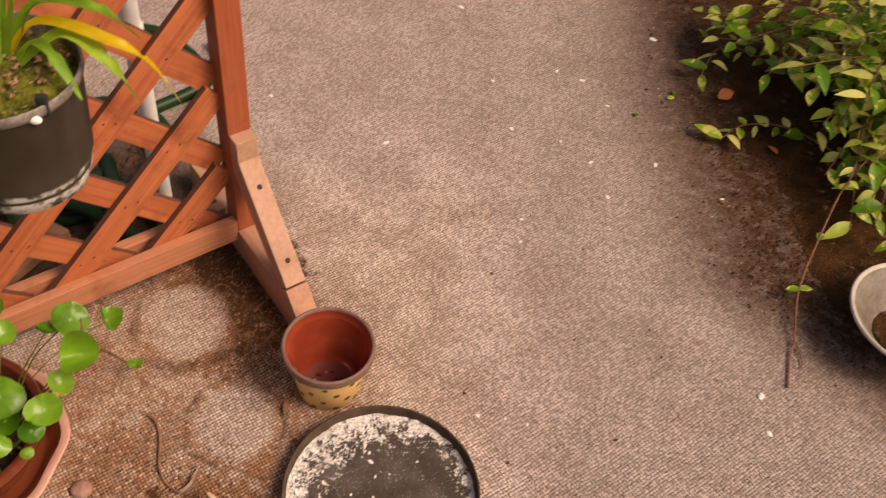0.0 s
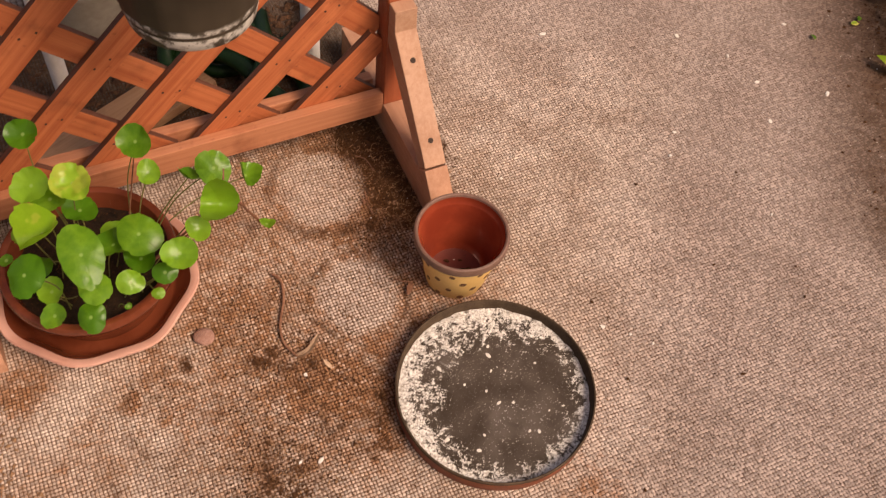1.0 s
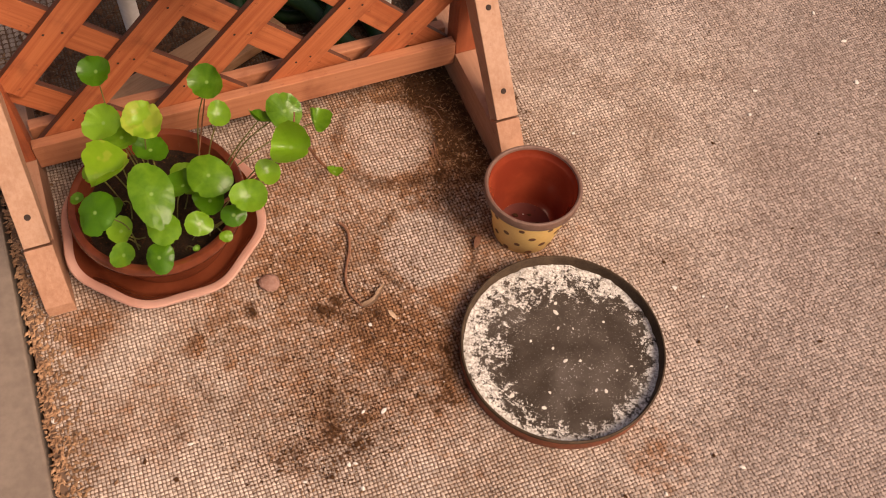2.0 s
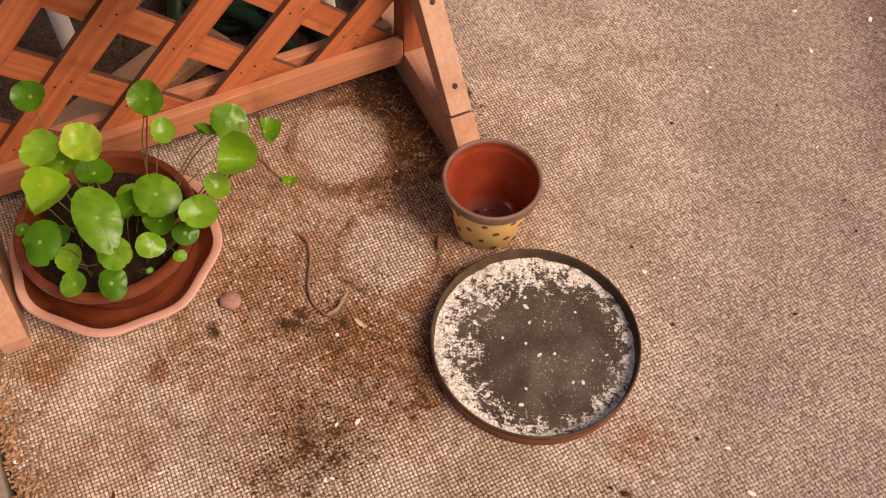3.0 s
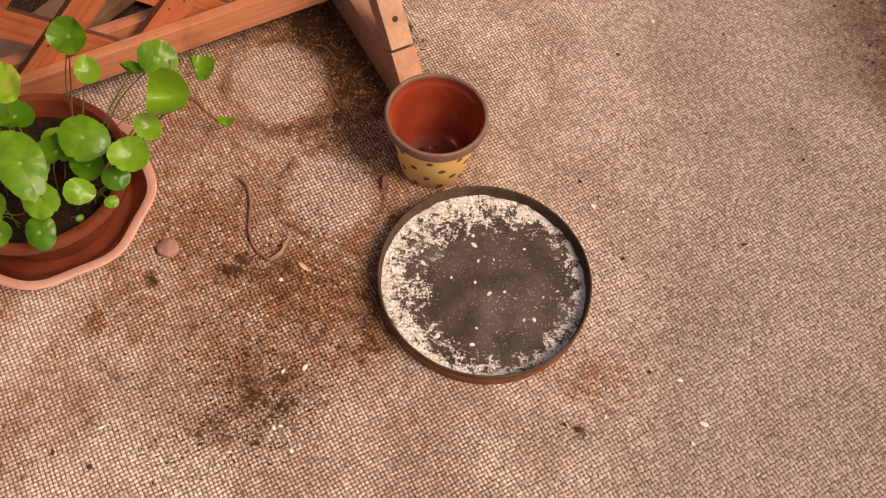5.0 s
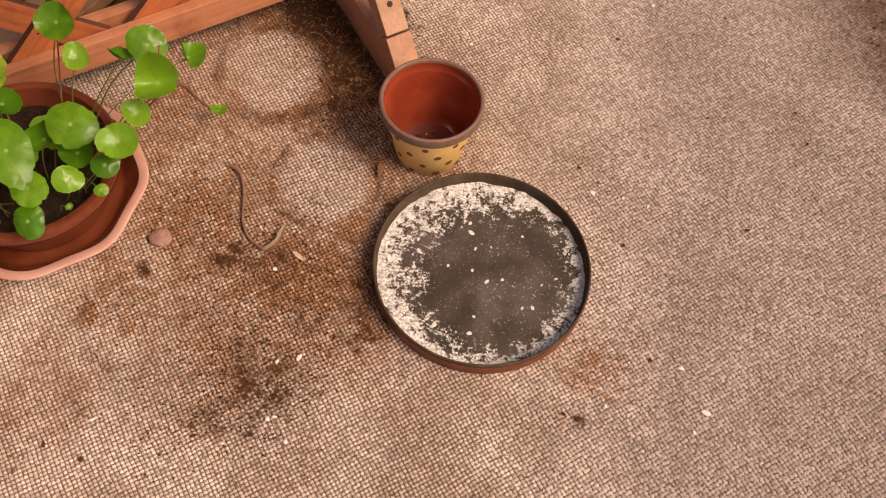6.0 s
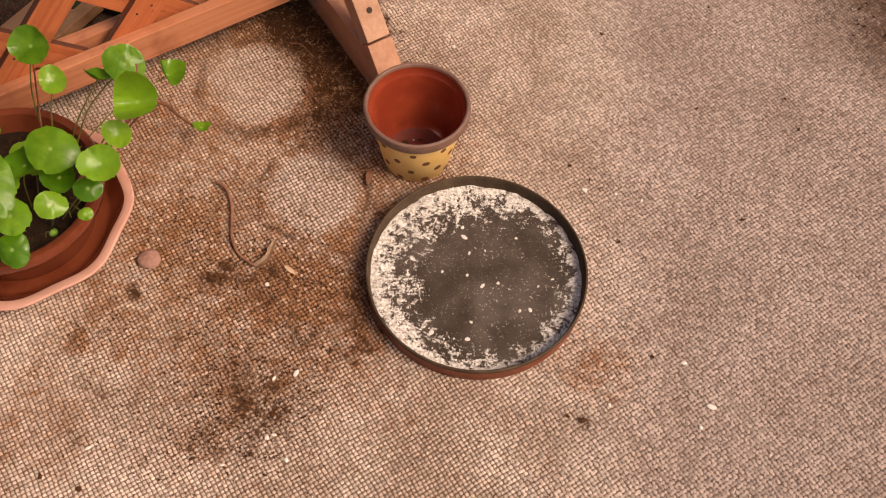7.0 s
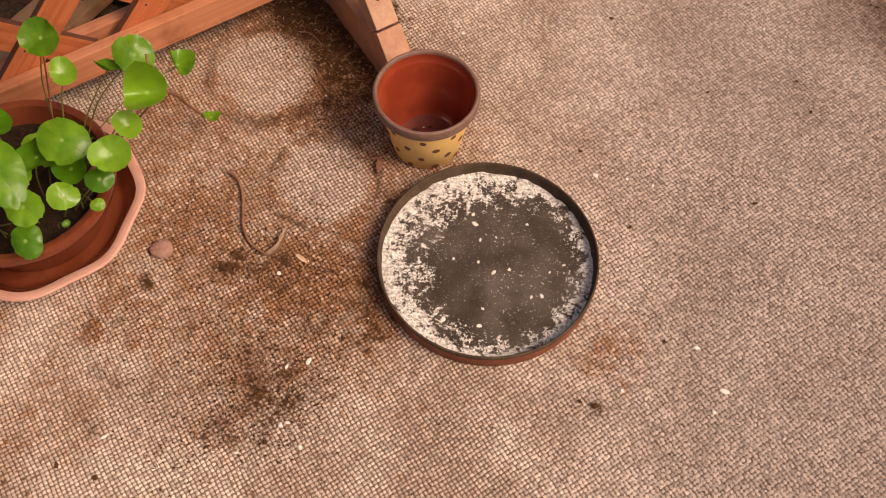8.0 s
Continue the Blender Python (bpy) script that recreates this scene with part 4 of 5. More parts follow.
# ---- black pot hung on the trellis ----
def ribbon(points, width, fold=0.25, twist=0.0):
    """A strap leaf along the points: broad in the middle, pointed, creased along the midrib."""
    pts = [Vector(p) for p in points]
    line = []
    for i in range(len(pts) - 1):
        p0, p1, p2, p3 = pts[max(i - 1, 0)], pts[i], pts[i + 1], pts[min(i + 2, len(pts) - 1)]
        for k in range(7):
            t = k / 7
            line.append(0.5 * ((2 * p1) + (p2 - p0) * t + (2 * p0 - 5 * p1 + 4 * p2 - p3) * t * t + (3 * p1 - p0 - 3 * p2 + p3) * t ** 3))
    line.append(pts[-1])
    bm = bmesh.new()
    rows = []
    for i, p in enumerate(line):
        u = i / (len(line) - 1)
        d = (line[min(i + 1, len(line) - 1)] - line[max(i - 1, 0)]).normalized()
        side = d.cross(Vector((0, 0, 1)))
        side = (side if side.length > 0.1 else Vector((1, 0, 0))).normalized()
        side = Matrix.Rotation(twist * u, 3, d) @ side
        up = side.cross(d)
        w = width * (0.35 + 0.65 * math.sin(math.pi * min(1, u * 1.25 + 0.08)) ** 0.7) if u < 0.7 else width * max(0.03, (1 - u) / 0.3) ** 0.75
        rows.append([bm.verts.new(p + side * w * k / 2 + up * abs(k) * w * fold) for k in (-1, -0.5, 0, 0.5, 1)])
    for a, b in zip(rows, rows[1:]):
        for k in range(4):
            bm.faces.new((a[k], a[k + 1], b[k + 1], b[k]))
    bmesh.ops.solidify(bm, geom=bm.faces[:], thickness=0.0006)
    return bm


HPC = Vector((-0.442, 0.155, 0.533))


def build_hanging_pot():
    t = thing("hanging_pot", Matrix.Translation(HPC), "black plastic pot of strap-leaved plant hung on the trellis", "pot")
    def flutes(a, r, z):
        return r + (0.0016 * abs(math.sin(9 * a)) if 0.036 < z < 0.15 and r > 0.07 else 0), z
    prof = [(0.010, 0.0), (0.070, 0.0), (0.0745, 0.004), (0.0775, 0.022), (0.0772, 0.0235), (0.0785, 0.025), (0.0792, 0.034), (0.0785, 0.036), (0.0800, 0.0375), (0.0805, 0.044), (0.0872, 0.142), (0.0875, 0.144)]
    part("pot_shell", lathe(prof, 80, flutes), M_LIMED, t, "black ribbed plastic with white lime scale low down", smooth=True)
    part("rim", lathe([(0.0875, 0.1440), (0.0905, 0.146), (0.0920, 0.151), (0.0920, 0.158), (0.0905, 0.160), (0.0885, 0.159), (0.0875, 0.151), (0.0845, 0.139), (0.082, 0.117)], 80), M_DUSTY, t, "dusty worn rim", smooth=True)
    part("soil", heap(0.0845, 0.014, 48, 0.010, 9.0), M_MOSS, t, "mossy brown soil", m=Matrix.Translation((0, 0, 0.138)), smooth=True)
    rng = random.Random(21)
    # clip and white peg at the rim
    bm = bmesh.new()
    box(bm, -0.006, 0.006, -0.004, 0.004, -0.012, 0.012, 0.0015)
    part("clip", bm, M_BLACKCLIP, t, "small black clip on the rim", m=Matrix.Translation((0.066, -0.056, 0.157)))
    bm = bmesh.new()
    bmesh.ops.create_uvsphere(bm, u_segments=14, v_segments=8, radius=0.0062)
    part("peg", bm, M_PVC, t, "white peg head", m=Matrix.Translation((0.0600, -0.0700, 0.148)) @ Matrix.Diagonal((1.1, 0.7, 0.8, 1)), smooth=True)
    # hook over a slat behind the pot
    back = NO * -1
    p = lambda d, z: Vector((back.x * d, back.y * d, z))
    part("hook", tube([p(0.088, 0.130), p(0.090, 0.176), p(0.110, 0.192), p(0.205, 0.194), p(0.2155, 0.186), p(0.2155, 0.11)], 0.0026, 8), M_BLACKCLIP, t, "black wire hook to the lattice", smooth=True)
    C = lambda x, y, z: Vector((x, y, z)) - HPC
    leaves = [
        ([C(-0.442, 0.170, 0.665), C(-0.399, 0.193, 0.720), C(-0.311, 0.156, 0.730), C(-0.278, 0.167, 0.690), C(-0.256, 0.185, 0.620)], 0.016, M_STRAP_Y, "yellowed strap leaf"),
        ([C(-0.435, 0.160, 0.665), C(-0.369, 0.177, 0.720), C(-0.318, 0.148, 0.710), C(-0.297, 0.162, 0.640)], 0.021, M_STRAP, ""),
        ([C(-0.440, 0.175, 0.665), C(-0.403, 0.209, 0.730), C(-0.330, 0.184, 0.750), C(-0.298, 0.221, 0.680)], 0.019, M_STRAP, ""),
        ([C(-0.450, 0.155, 0.665), C(-0.420, 0.112, 0.735), C(-0.437, 0.066, 0.742), C(-0.459, 0.056, 0.715), C(-0.482, 0.063, 0.678)], 0.021, M_STRAP, ""),
        ([C(-0.438, 0.158, 0.665), C(-0.425, 0.150, 0.740), C(-0.400, 0.125, 0.800), C(-0.37, 0.09, 0.83)], 0.018, M_STRAP, ""),
        ([C(-0.448, 0.165, 0.665), C(-0.450, 0.190, 0.740), C(-0.480, 0.160, 0.810), C(-0.53, 0.13, 0.82)], 0.018, M_STRAP, ""),
        ([C(-0.442, 0.175, 0.665), C(-0.430, 0.215, 0.760), C(-0.395, 0.260, 0.820), C(-0.34, 0.27, 0.80)], 0.018, M_STRAP, ""),
        ([C(-0.450, 0.160, 0.665), C(-0.490, 0.190, 0.730), C(-0.540, 0.180, 0.760), C(-0.60, 0.15, 0.71)], 0.018, M_STRAP, ""),
        ([C(-0.436, 0.165, 0.665), C(-0.405, 0.180, 0.700), C(-0.375, 0.150, 0.715), C(-0.345, 0.125, 0.675)], 0.015, M_STRAP, ""),
    ]
    leaves += [
        ([C(-0.446, 0.150, 0.655), C(-0.430, 0.120, 0.730), C(-0.420, 0.070, 0.760), C(-0.425, 0.03, 0.73)], 0.017, M_STRAP, ""),
        ([C(-0.440, 0.168, 0.655), C(-0.410, 0.190, 0.760), C(-0.385, 0.180, 0.830), C(-0.34, 0.15, 0.85)], 0.017, M_STRAP, ""),
        ([C(-0.452, 0.160, 0.655), C(-0.470, 0.140, 0.740), C(-0.500, 0.110, 0.770), C(-0.54, 0.09, 0.74)], 0.017, M_STRAP, ""),
        ([C(-0.446, 0.172, 0.655), C(-0.440, 0.200, 0.720), C(-0.415, 0.225, 0.765), C(-0.375, 0.215, 0.755)], 0.016, M_STRAP, ""),
    ]
    for pts, w, mat, label in leaves:
        part("leaf", ribbon(pts, w, 0.16, 0.25), mat, t, label, smooth=True)
    verts, faces = [], []
    for _ in range(240):
        a, r = rng.uniform(0, 6.28), 0.080 * math.sqrt(rng.random())
        add_chip(verts, faces, rng, r * math.cos(a), r * math.sin(a), 0.145 + 0.012 * (1 - (r / 0.08) ** 2), 0.003, 0.010, 0.7)
    ob = new("bark_litter", raw("bark_litter", verts, faces, M_LITTER))
    ob.parent = t
    tagged(ob, "pale bark chips on the soil", kind="stuff")


build_hanging_pot()


# ---- behind the trellis ----
def build_behind():
    for s, n, h, r, lean, lab in ((-0.054, -0.205, 1.2, 0.0165, 0.0, "white plastic pipe standing upright behind the trellis"), (-0.487, -0.250, 1.1, 0.0145, 0.0, "dirty white pole standing behind the trellis")):
        p = thing("pipe", fmat(s, n, 0.001), lab, "pipe")
        part("tube", lathe([(r - 0.003, 0.0), (r, 0.0), (r, h), (r - 0.003, h), (r - 0.003, 0.004)], 28), M_PVC, p, smooth=True)
        part("collar", lathe([(r, 0.36), (r + 0.003, 0.361), (r + 0.003, 0.40), (r, 0.401)], 28), M_PVC, p, smooth=True)
    pts, rng = [], random.Random(6)
    for i in range(46):
        a = i / 12 * 2 * math.pi
        r = 0.165 + 0.012 * math.sin(i * 1.7) - 0.006 * i / 12
        over = min(1.0, max(0.0, (i - 10) / 6))
        cs, cn = 0.060 - 0.19 * over - 0.004 * i / 12, -0.560 + 0.20 * over + 0.012 * i / 12
        pts.append(F(cs + r * math.cos(a), cn + r * math.sin(a) * 0.85, 0.016 + 0.026 * max(0, i - 16) / 12 + 0.003 * math.sin(i)))
    h = part("garden_hose", tube(pts, 0.0125, 10), M_HOSE, smooth=True)
    tagged(h, "dark green garden hose coiled on the floor behind the trellis", "hose")
    pts = [F(-0.33, -0.17, 0.016), F(-0.27, -0.26, 0.05), F(-0.20, -0.20, 0.06), F(-0.14, -0.10, 0.03), F(-0.09, -0.13, 0.02), F(-0.13, -0.24, 0.05), F(-0.24, -0.30, 0.09), F(-0.31, -0.24, 0.05), F(-0.24, -0.13, 0.017), F(-0.16, -0.15, 0.08), F(-0.12, -0.30, 0.05)]
    h = part("garden_hose", tube(pts, 0.0155, 10), M_HOSE, smooth=True)
    tagged(h, "thick dark green hose bunched behind the lattice", "hose")
    b = thing("bucket", fmat(-0.40, -0.43, 0.001), "grey-beige bucket standing behind the trellis", "bucket")
    part("shell", lathe([(0.010, 0.0), (0.085, 0.0), (0.090, 0.004), (0.108, 0.15), (0.114, 0.152), (0.114, 0.158), (0.106, 0.158), (0.102, 0.15), (0.086, 0.008), (0.010, 0.008)], 56), M_BUCKET, b, smooth=True)
    bm = bmesh.new()
    box(bm, -0.20, 0.20, -0.048, 0.048, 0.0, 0.020, 0.003)
    ob = part("board", bm, M_BOARD, m=Matrix.Translation(F(-0.44, -0.145, 0.003)) @ Matrix.Rotation(radians(33.8 + 24), 4, "Z") @ Matrix.Rotation(radians(-6), 4, "X"))
    ob.matrix_basis = Matrix.Translation((0, 0, 0.006)) @ ob.matrix_basis
    tagged(ob, "brown offcut board lying behind the trellis", "board")


build_behind()


# ---- planting bed ----
def shrub_leaf(l, w, seed):
    rng = random.Random(seed)
    bm = bmesh.new()
    rows = []
    n = 6
    bend = rng.uniform(0.05, 0.3)
    for i in range(n + 1):
        u = i / n
        ww = w * math.sin(math.pi * min(1, 0.04 + 0.96 * u) ** 0.85) * 0.5 + 0.0004
        z = -bend * l * u * u
        rows.append([bm.verts.new((l * u, k * ww, z + abs(k) * ww * 0.35)) for k in (-1, 0, 1)])
    for a, b in zip(rows, rows[1:]):
        for k in range(2):
            bm.faces.new((a[k], a[k + 1], b[k + 1], b[k]))
    return bm


SHRUB_MESH = [finish(shrub_leaf(0.056 * (0.8 + 0.1 * i), 0.029 * (0.85 + 0.08 * (i % 3)), i), "leaf", M_SHRUB_PALE if i % 3 == 0 else M_SHRUB, True) for i in range(6)]


def build_shrub(origin, stems, seed, label):
    rng = random.Random(seed)
    t = thing("shrub", Matrix.Translation(origin), label, "shrub")
    for st in stems:
        pts = [Vector(p) - Vector(origin) for p in st]
        branch = part("branch", tube(pts, 0.0024, 6, 0.5), M_BROWNSTEM, t, smooth=True)
        length = sum((b - a).length for a, b in zip(pts, pts[1:]))
        count = int(length / 0.025)
        for i in range(count):
            u = (i + 0.6) / count * (len(pts) - 1)
            q = min(int(u), len(pts) - 2)
            p = pts[q].lerp(pts[q + 1], u - q)
            d = (pts[q + 1] - pts[q]).normalized()
            az = math.atan2(d.y, d.x) + (1 if i % 2 else -1) * rng.uniform(0.5, 1.5)
            ob = new("leaf", SHRUB_MESH[rng.randrange(6)])
            ob.parent = branch
            s = rng.uniform(0.45, 1.08)
            ob.matrix_basis = Matrix.Translation(p) @ Euler((rng.uniform(-0.5, 0.5), rng.uniform(-0.3, 0.45), az)).to_matrix().to_4x4() @ Matrix.Scale(s, 4)
    return t


def build_bed_plants():
    rng = random.Random(14)
    O = Vector((1.06, 0.98, 0.02))
    stems = []
    tips = [(0.74, 1.05, 0.10), (0.70, 1.20, 0.08), (0.78, 0.92, 0.12), (0.80, 0.84, 0.22), (0.86, 0.76, 0.14), (0.87, 0.86, 0.30), (0.95, 0.72, 0.22), (0.92, 0.64, 0.15), (1.00, 0.70, 0.28),
            (0.92, 0.90, 0.36), (0.83, 1.10, 0.24), (0.90, 1.20, 0.30), (1.05, 0.80, 0.36), (0.98, 1.02, 0.42), (0.80, 1.28, 0.20), (1.10, 0.62, 0.20), (0.88, 0.70, 0.06), (0.98, 0.60, 0.10), (0.875, 0.61, 0.12), (0.93, 0.55, 0.08), (0.97, 0.52, 0.05), (0.73, 1.20, 0.06)]
    for k in range(72):
        x, y, z = tips[k % len(tips)]
        if k >= len(tips):
            x, y, z = x + rng.uniform(-0.02, 0.14), y + rng.uniform(-0.10, 0.12), max(0.05, z + rng.uniform(-0.10, 0.10))
        a = O + Vector((rng.uniform(-0.05, 0.05), rng.uniform(-0.12, 0.12), 0))
        b = Vector((x, y, z))
        mid = a.lerp(b, 0.5) + Vector((rng.uniform(-0.04, 0.04), rng.uniform(-0.04, 0.04), 0.07 + 0.2 * z))
        stems.append([a, a.lerp(mid, 0.5) + Vector((0, 0, 0.05)), mid, b])
    build_shrub(O, stems, 30, "low shrub with cream-edged green leaves in the bed")
    # thin shoots that creep out over the carpet
    for st, lab in (([(0.98, 0.76, 0.03), (0.86, 0.86, 0.035), (0.76, 0.87, 0.03), (0.70, 0.83, 0.02)], "creeping shoot with pale leaves on the soil"),
                    ([(0.98, 1.00, 0.04), (0.86, 1.06, 0.05), (0.76, 1.12, 0.045), (0.69, 1.02, 0.03)], "creeping shoot with green leaves on the soil")):
        t = build_shrub(Vector(st[0]), [st], 31, lab)
    # the long bare runner
    t = thing("runner", Matrix.Translation((0.70, 0.226, 0.0)), "long thin red-brown bare shoot lying from the bed over the carpet", "shoot")
    o = Vector((0.70, 0.226, 0.0))
    q = lambda *p: Vector(p) - o
    part("stem", tube([q(0.702, 0.226, 0.005), q(0.722, 0.290, 0.006), q(0.737, 0.326, 0.012), q(0.762, 0.421, 0.035), q(0.821, 0.530, 0.065), q(0.880, 0.625, 0.10), q(0.95, 0.70, 0.12)], 0.0021, 7, 0.8), M_BROWNSTEM, t, smooth=True)
    part("rootlet", tube([q(0.737, 0.33, 0.012), q(0.742, 0.285, 0.006), q(0.735, 0.262, 0.005)], 0.0018, 6, 0.4), M_BROWNSTEM, t, smooth=True)
    for x, y, z, az in ((0.762, 0.421, 0.036, 3.2), (0.762, 0.421, 0.036, 0.1), (0.815, 0.520, 0.063, 1.0)):
        ob = new("leaf", SHRUB_MESH[1])
        ob.parent = t
        ob.matrix_basis = Matrix.Translation(q(x, y, z)) @ Matrix.Rotation(az, 4, "Z") @ Matrix.Scale(0.55, 4)
    # fallen leaves
    for x, y, az, s, mat in ((0.727, 0.972, 0.5, 1.15, M_RUSSET), (0.614, 0.971, 0.3, 0.45, M_SHRUB), (0.536, 0.905, 1.9, 0.4, M_SHRUB), (0.63, 0.985, 1.2, 0.4, M_SHRUB), (0.82, 0.80, 2.0, 0.7, M_DEAD), (0.93, 1.15, 0.4, 0.9, M_DEAD)):
        me = finish(shrub_leaf(0.042, 0.024, int(x * 100)), "fallen_leaf", mat, True)
        ob = new("fallen_leaf", me)
        ob.matrix_basis = Matrix.Translation((x, y, 0.016 if x > 0.7 else 0.006)) @ Euler((0.45 if mat is M_RUSSET else 0.25, -0.05, az)).to_matrix().to_4x4() @ Matrix.Scale(s, 4)
        tagged(ob, "curled russet fallen leaf on the soil" if mat in (M_DEAD, M_RUSSET) else "small fresh green leaf fallen on the carpet", "leaf")
    p = thing("plant_bowl", Matrix.Translation((0.938, 0.330, 0.004)), "wide flared beige plastic plant bowl with dirty, shade-darkened inside by the bed", "pot")
    part("shell", lathe([(0.010, 0.0), (0.044, 0.0), (0.048, 0.004), (0.114, 0.076), (0.118, 0.078)], 72), M_GREYPOT, p, smooth=True)
    part("rim", lathe([(0.118, 0.078), (0.1215, 0.0795), (0.1225, 0.0835), (0.1205, 0.0860), (0.1165, 0.0855), (0.1135, 0.0825)], 72), M_GREYRIM, p, "pale rounded rim", smooth=True)
    part("inside", lathe([(0.1135, 0.0825), (0.110, 0.079), (0.047, 0.0105), (0.010, 0.0100)], 72), M_SHADED_DIRTYPOT, p, "grimy inside with brown stains, its shade put into the colour", smooth=True)
    part("soil", heap(0.056, 0.003, 36, 0.003, 2.0), M_SOIL, p, "thin layer of dark soil", m=Matrix.Translation((0, 0, 0.0235)), smooth=True)


build_bed_plants()


# ---- small litter ----
def pebble(seed, r):
    bm = bmesh.new()
    bmesh.ops.create_icosphere(bm, subdivisions=3, radius=1.0)
    for v in bm.verts:
        v.co *= 1 + 0.16 * noise.noise(v.co * 1.6 + Vector((seed, 0, 0)))
        v.co = Vector((v.co.x * 1.05, v.co.y * 0.95, max(v.co.z, -0.5) * 0.55)) * r
    return bm


def build_litter():
    t = thing("twig", Matrix.Translation((-0.33, 0.06, 0.0)), "bent dry brown stalk lying on the stained carpet", "twig")
    o = Vector((-0.33, 0.06, 0.0))
    pts = [Vector((x, y, z)) - o for x, y, z in ((-0.375, 0.133, 0.008), (-0.360, 0.124, 0.006), (-0.348, 0.095, 0.005), (-0.341, 0.047, 0.006), (-0.328, 0.020, 0.005), (-0.303, 0.001, 0.005))]
    part("stalk", tube(pts, 0.0027, 8, 0.7), M_TWIG, t, smooth=True)
    part("tip", ribbon([Vector((-0.303, 0.001, 0.005)) - o, Vector((-0.288, 0.012, 0.009)) - o, Vector((-0.280, 0.045, 0.007)) - o], 0.010), M_PALE, t, "pale split end", smooth=True)
    ob = part("clay_shard", pebble(31, 0.0148), M_CLAY, m=Matrix.Translation((-0.447, 0.004, 0.0062)), smooth=True)
    tagged(ob, "small rounded pink clay lump on the carpet", "shard")
    for st, r in (([(-0.300, 0.40, 0.005), (-0.28, 0.395, 0.007), (-0.262, 0.375, 0.005)], 0.0009), ([(-0.345, 0.452, 0.005), (-0.375, 0.462, 0.008), (-0.40, 0.455, 0.006)], 0.0018),
                  ([(-0.268, 0.33, 0.004), (-0.255, 0.30, 0.006), (-0.243, 0.285, 0.005)], 0.0012), ([(-0.185, 0.168, 0.005), (-0.165, 0.166, 0.006), (-0.135, 0.18, 0.005)], 0.0011)):
        ob = part("dry_stalk", tube(st, r, 6, 0.7), M_TWIG, smooth=True)
        tagged(ob, "thin dry plant stalk lying on the carpet", "twig", "dry stalks on the carpet")
    for x, y, az, l in ((-0.159, 0.142, 1.5, 0.036), (-0.262, 0.003, -0.6, 0.022), (-0.262, 0.300, 1.9, 0.020)):
        ob = new("fallen_leaf", finish(shrub_leaf(l, l * 0.26, int(l * 1000)), "fallen_leaf", M_PALE if x < -0.2 and y < 0.1 else M_TWIG, True))
        ob.matrix_basis = Matrix.Translation((x, y, 0.007)) @ Euler((0.3, 0.1, az)).to_matrix().to_4x4()
        tagged(ob, "narrow curled dry leaf on the stained carpet", "leaf", "dry leaves on the carpet")
    clod = [finish(nugget(60 + i, 1.0), "soil_clod", M_CRUMB) for i in range(4)]
    for i, (x, y, mm) in enumerate(((-0.46, -0.044, 7), (-0.452, -0.050, 4), (-0.36, -0.02, 8), (-0.348, 0.004, 6), (-0.338, 0.010, 5), (-0.29, -0.213, 6), (-0.275, -0.205, 5), (-0.254, -0.209, 6), (-0.262, -0.222, 4),
                                    (-0.274, -0.261, 5), (-0.345, -0.269, 5), (-0.525, -0.30, 6), (-0.475, -0.313, 6), (-0.188, -0.118, 5), (-0.31, -0.141, 5), (-0.352, -0.188, 4), (-0.245, 0.395, 7), (-0.228, 0.372, 6), (-0.30, 0.43, 9), (-0.285, 0.437, 12), (-0.315, 0.425, 8), (-0.268, 0.428, 7), (-0.20, 0.42, 6), (-0.235, 0.335, 5),
                                    (0.135, 0.194, 5), (0.201, 0.068, 4), (0.193, 0.453, 4), (0.334, 0.311, 4), (0.373, 0.522, 4), (0.140, -0.198, 7), (0.487, 0.281, 4), (0.121, -0.193, 5), (0.474, 0.339, 4), (0.236, -0.105, 4), (0.382, 0.115, 5), (0.085, 0.555, 3))):
        ob = new("soil_clod", clod[i % 4])
        ob.matrix_basis = Matrix.Translation((x, y, 0.0030)) @ Matrix.Rotation(i * 1.3, 4, "Z") @ Matrix.Diagonal((mm * 0.0009, mm * 0.0008, mm * 0.0007, 1))
        tagged(ob, "small dark clod of soil on the stained carpet", "debris", "soil clods on the carpet")
    rng = random.Random(77)
    verts, faces = [], []
    for _ in range(2600):
        k = rng.random()
        if k < 0.40:
            q = F(-0.740 + abs(rng.gauss(0, 0.022)), rng.uniform(-0.3, 0.85), 0)
            x, y, lo, hi = q.x, q.y, 0.004, 0.013
        elif k < 0.80:
            cx, cy, sp = rng.choice(((-0.30, 0.0, 0.07), (-0.24, 0.24, 0.06), (-0.25, 0.40, 0.06), (-0.2, -0.05, 0.06), (-0.16, 0.28, 0.05), (-0.38, 0.43, 0.06), (-0.28, -0.2, 0.06)))
            x, y, lo, hi = rng.gauss(cx, sp), rng.gauss(cy, sp), 0.0025, 0.007
        else:
            x, y, lo, hi = rng.uniform(-0.6, 0.7), rng.uniform(-0.4, 1.3), 0.002, 0.0045
        if math.hypot(x, y) < 0.155 or math.hypot(x - PLC.x, y - PLC.y) < 0.16 or math.hypot(x + 0.091, y - 0.208) < 0.055:
            continue
        add_chip(verts, faces, rng, x, y, 0.0031, lo, hi)
    ev, ef = [], []
    for _ in range(1500):
        q = F(-0.756 + abs(rng.gauss(0, 0.017)), rng.uniform(-0.2, 0.9), 0)
        add_chip(ev, ef, rng, q.x, q.y, 0.002 + rng.random() * 0.004, 0.004, 0.013, 0.4)
    ob = new("dry_scraps", raw("dry_scraps", ev, ef, M_SCRAP))
    tagged(ob, "tan dry leaf scraps gathered along the slab edge", "debris", kind="stuff")
    ob = new("litter", raw("litter", verts, faces, M_LITTER))
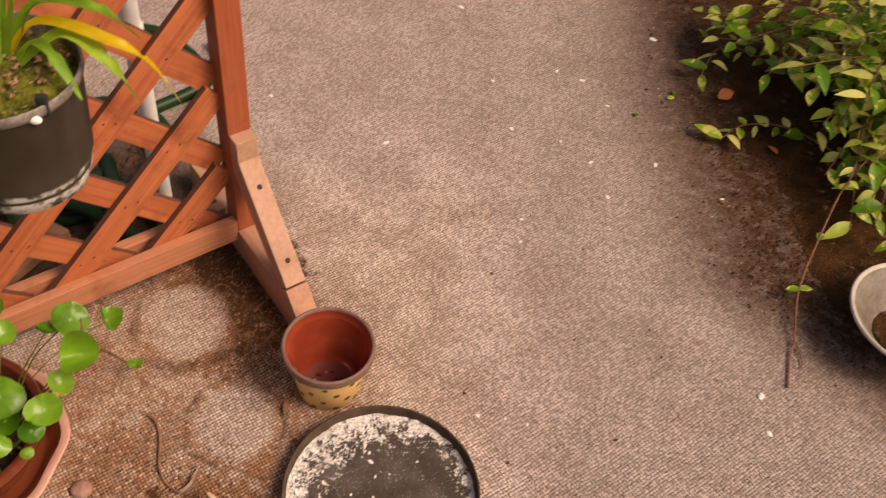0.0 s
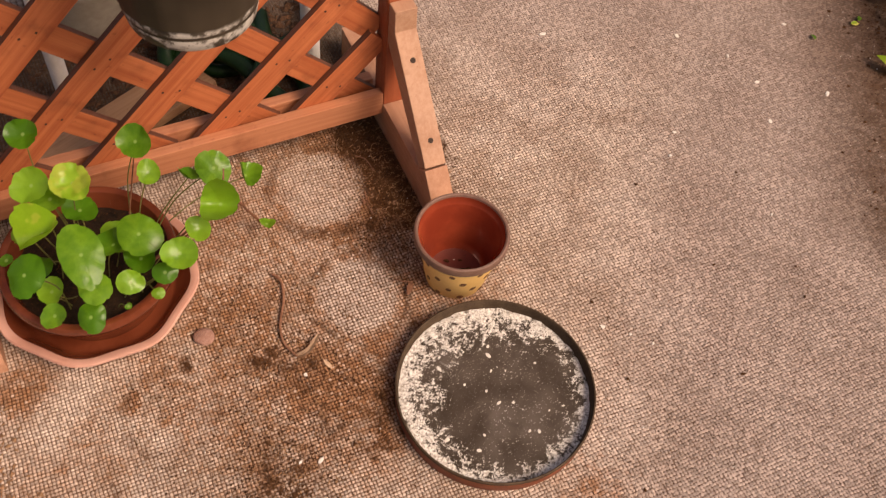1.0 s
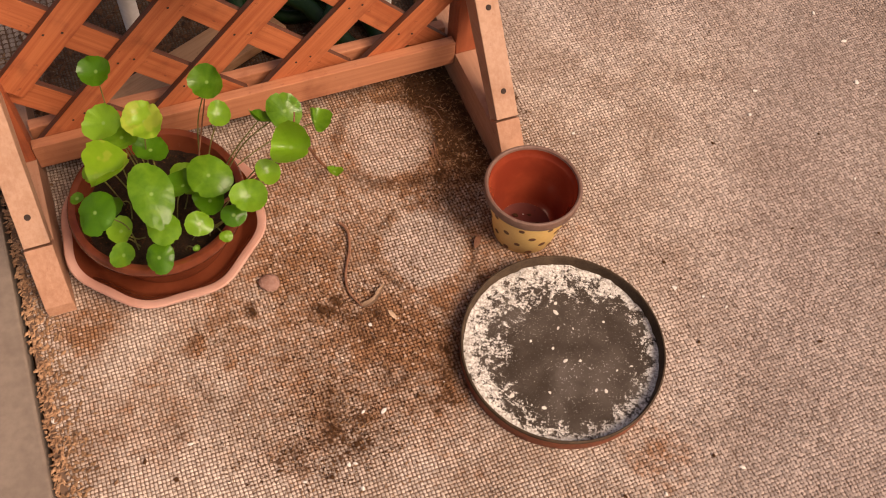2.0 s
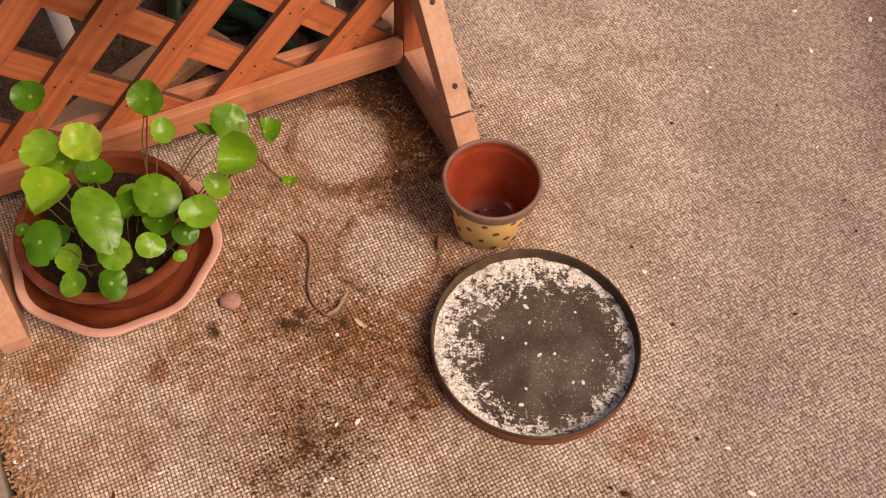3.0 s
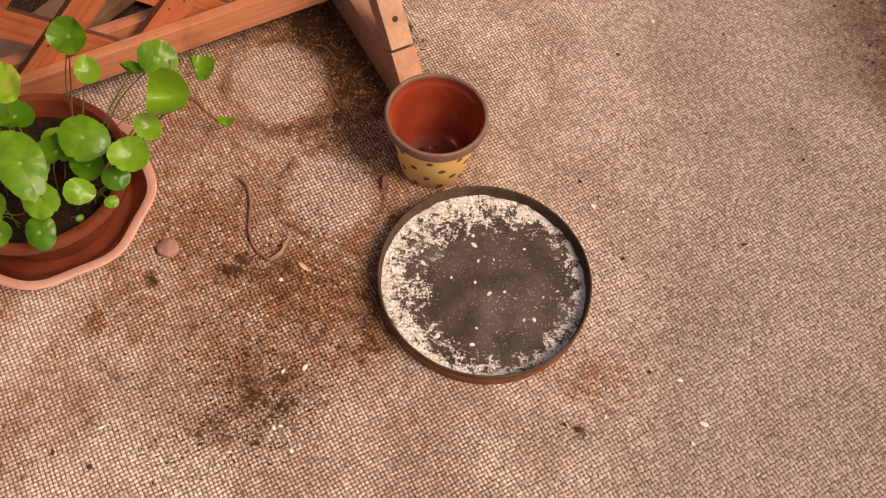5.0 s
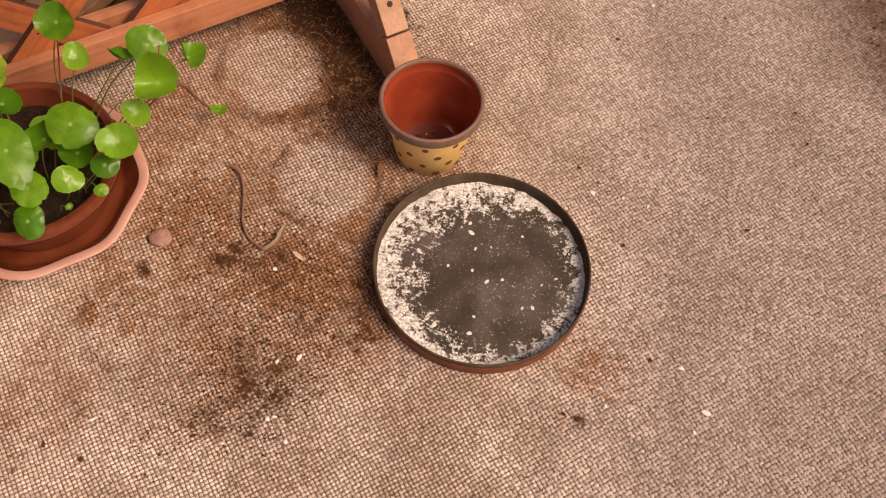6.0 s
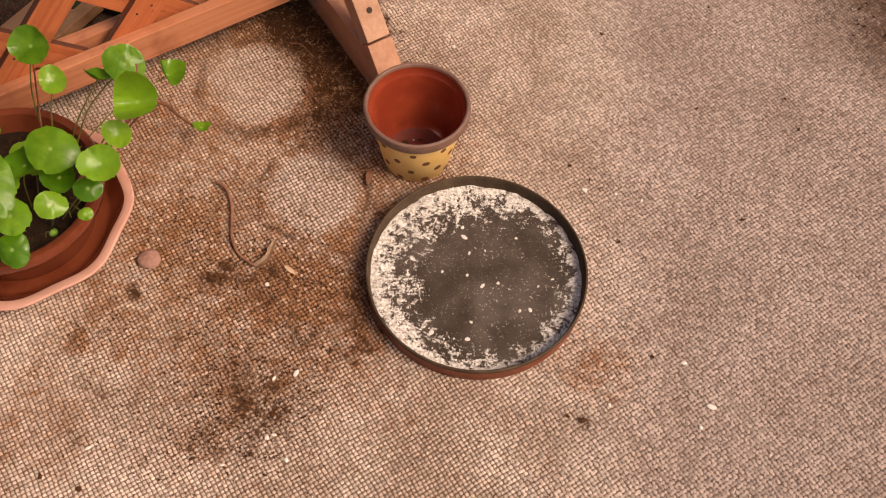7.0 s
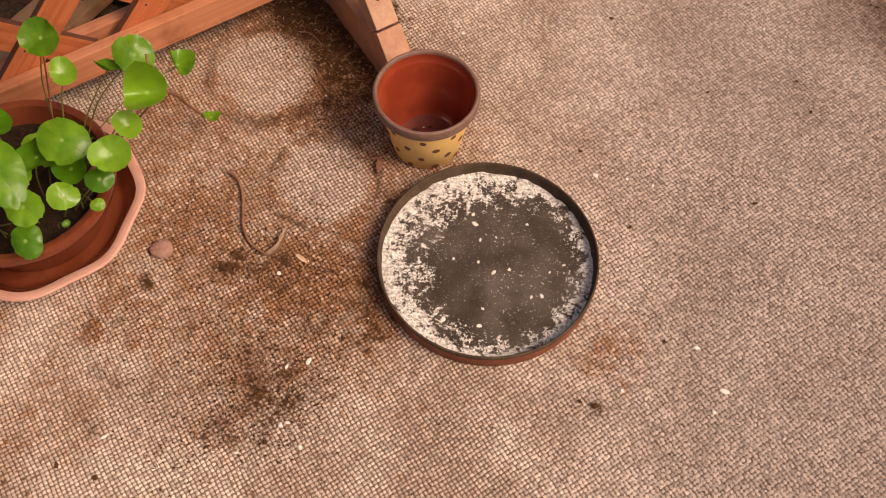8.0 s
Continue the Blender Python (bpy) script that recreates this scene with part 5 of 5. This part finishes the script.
    tagged(ob, "brown crumbs and dry scraps strewn on the carpet", "debris", kind="stuff")
    verts, faces = [], []
    spots = ((-0.275, -0.20, 0.048, 4), (-0.30, -0.13, 0.05, 2), (-0.30, 0.0, 0.06, 4), (-0.20, -0.03, 0.04, 2), (-0.22, 0.25, 0.035, 3), (-0.21, 0.37, 0.035, 9), (-0.25, 0.43, 0.03, 6), (-0.30, 0.43, 0.04, 3), (-0.15, 0.27, 0.03, 2), (-0.42, 0.05, 0.05, 2), (-0.36, -0.25, 0.06, 2), (-0.50, -0.12, 0.03, 1))
    bag = [q for q in spots for _ in range(q[3])]
    for _ in range(6500):
        cx, cy, sp, _n = rng.choice(bag)
        x, y = rng.gauss(cx, sp), rng.gauss(cy, sp)
        if math.hypot(x, y) < 0.155 or math.hypot(x - PLC.x, y - PLC.y) < 0.16 or math.hypot(x + 0.091, y - 0.208) < 0.055:
            continue
        add_chip(verts, faces, rng, x, y, 0.0029 + rng.random() * 0.0008, 0.0020, 0.0052, 0.5)
    for _ in range(4000):
        x, y = rng.uniform(-0.1, 0.75), rng.uniform(-0.42, 1.35)
        if math.hypot(x, y) < 0.155 or math.hypot(x + 0.091, y - 0.208) < 0.055:
            continue
        add_chip(verts, faces, rng, x, y, 0.0029, 0.0016, 0.0036, 0.5)
    fv, ff = [], []
    for _ in range(1900):
        cx, cy, sp, _n = rng.choice(bag)
        x, y = rng.gauss(cx, sp * 1.3), rng.gauss(cy, sp * 1.3)
        if math.hypot(x, y) < 0.158 or math.hypot(x - PLC.x, y - PLC.y) < 0.165 or math.hypot(x + 0.091, y - 0.208) < 0.06:
            continue
        add_chip(fv, ff, rng, x, y, 0.0030 + rng.random() * 0.0006, 0.005, 0.013, -0.10)
    ob = new("root_fibres", raw("root_fibres", fv, ff, M_FIBRE))
    tagged(ob, "thin brown root fibres and slivers on the stained carpet", "debris", kind="stuff")
    ob = new("soil_grains", raw("soil_grains", verts, faces, M_CRUMB))
    tagged(ob, "fine dark soil grains caught in the stained weave", "soil", kind="stuff")
    verts, faces = [], []
    for _ in range(650):
        x, y = rng.uniform(-0.6, 0.75), rng.uniform(-0.42, 1.35)
        if math.hypot(x, y) < 0.155 or math.hypot(x - PLC.x, y - PLC.y) < 0.16 or math.hypot(x + 0.091, y - 0.208) < 0.055:
            continue
        add_chip(verts, faces, rng, x, y, 0.0030, 0.0016, 0.0036, 0.7)
    ob = new("pale_specks", raw("pale_specks", verts, faces, M_FLECK))
    tagged(ob, "tiny pale specks strewn on the carpet", "debris", kind="stuff")
    verts, faces = [], []
    for _ in range(900):
        q = F(rng.uniform(-0.68, -0.03), rng.uniform(-0.36, -0.07), 0.002)
        add_chip(verts, faces, rng, q.x, q.y, 0.002, 0.008, 0.028, 0.5)
    ob = new("leaf_litter", raw("leaf_litter", verts, faces, M_BEDLITTER))
    tagged(ob, "dead brown leaves on the floor behind the trellis", "debris", kind="stuff")
    verts, faces = [], []
    for _ in range(900):
        x, y = rng.uniform(0.86, 1.4), rng.uniform(-0.2, 1.6)
        add_chip(verts, faces, rng, x, y, 0.03, 0.006, 0.02, 0.5)
    rv, rf = [], []
    for _ in range(5200):
        y = rng.uniform(0.05, 1.5)
        x = rng.gauss(0.80, 0.075) + max(0, 0.45 - y) * 1.2
        add_chip(rv, rf, rng, x, y, 0.002 + max(0, x - 0.85) * 0.12, 0.003, 0.011, 0.8)
    ob = new("soil_crumbs", raw("soil_crumbs", rv, rf, M_CRUMB))
    tagged(ob, "dark soil crumbs spilled from the bed over the carpet", "soil", kind="stuff")
    ob = new("bed_litter", raw("bed_litter", verts, faces, M_BEDLITTER))
    tagged(ob, "brown leaf scraps on the bed's soil", "debris", kind="stuff")


build_litter()
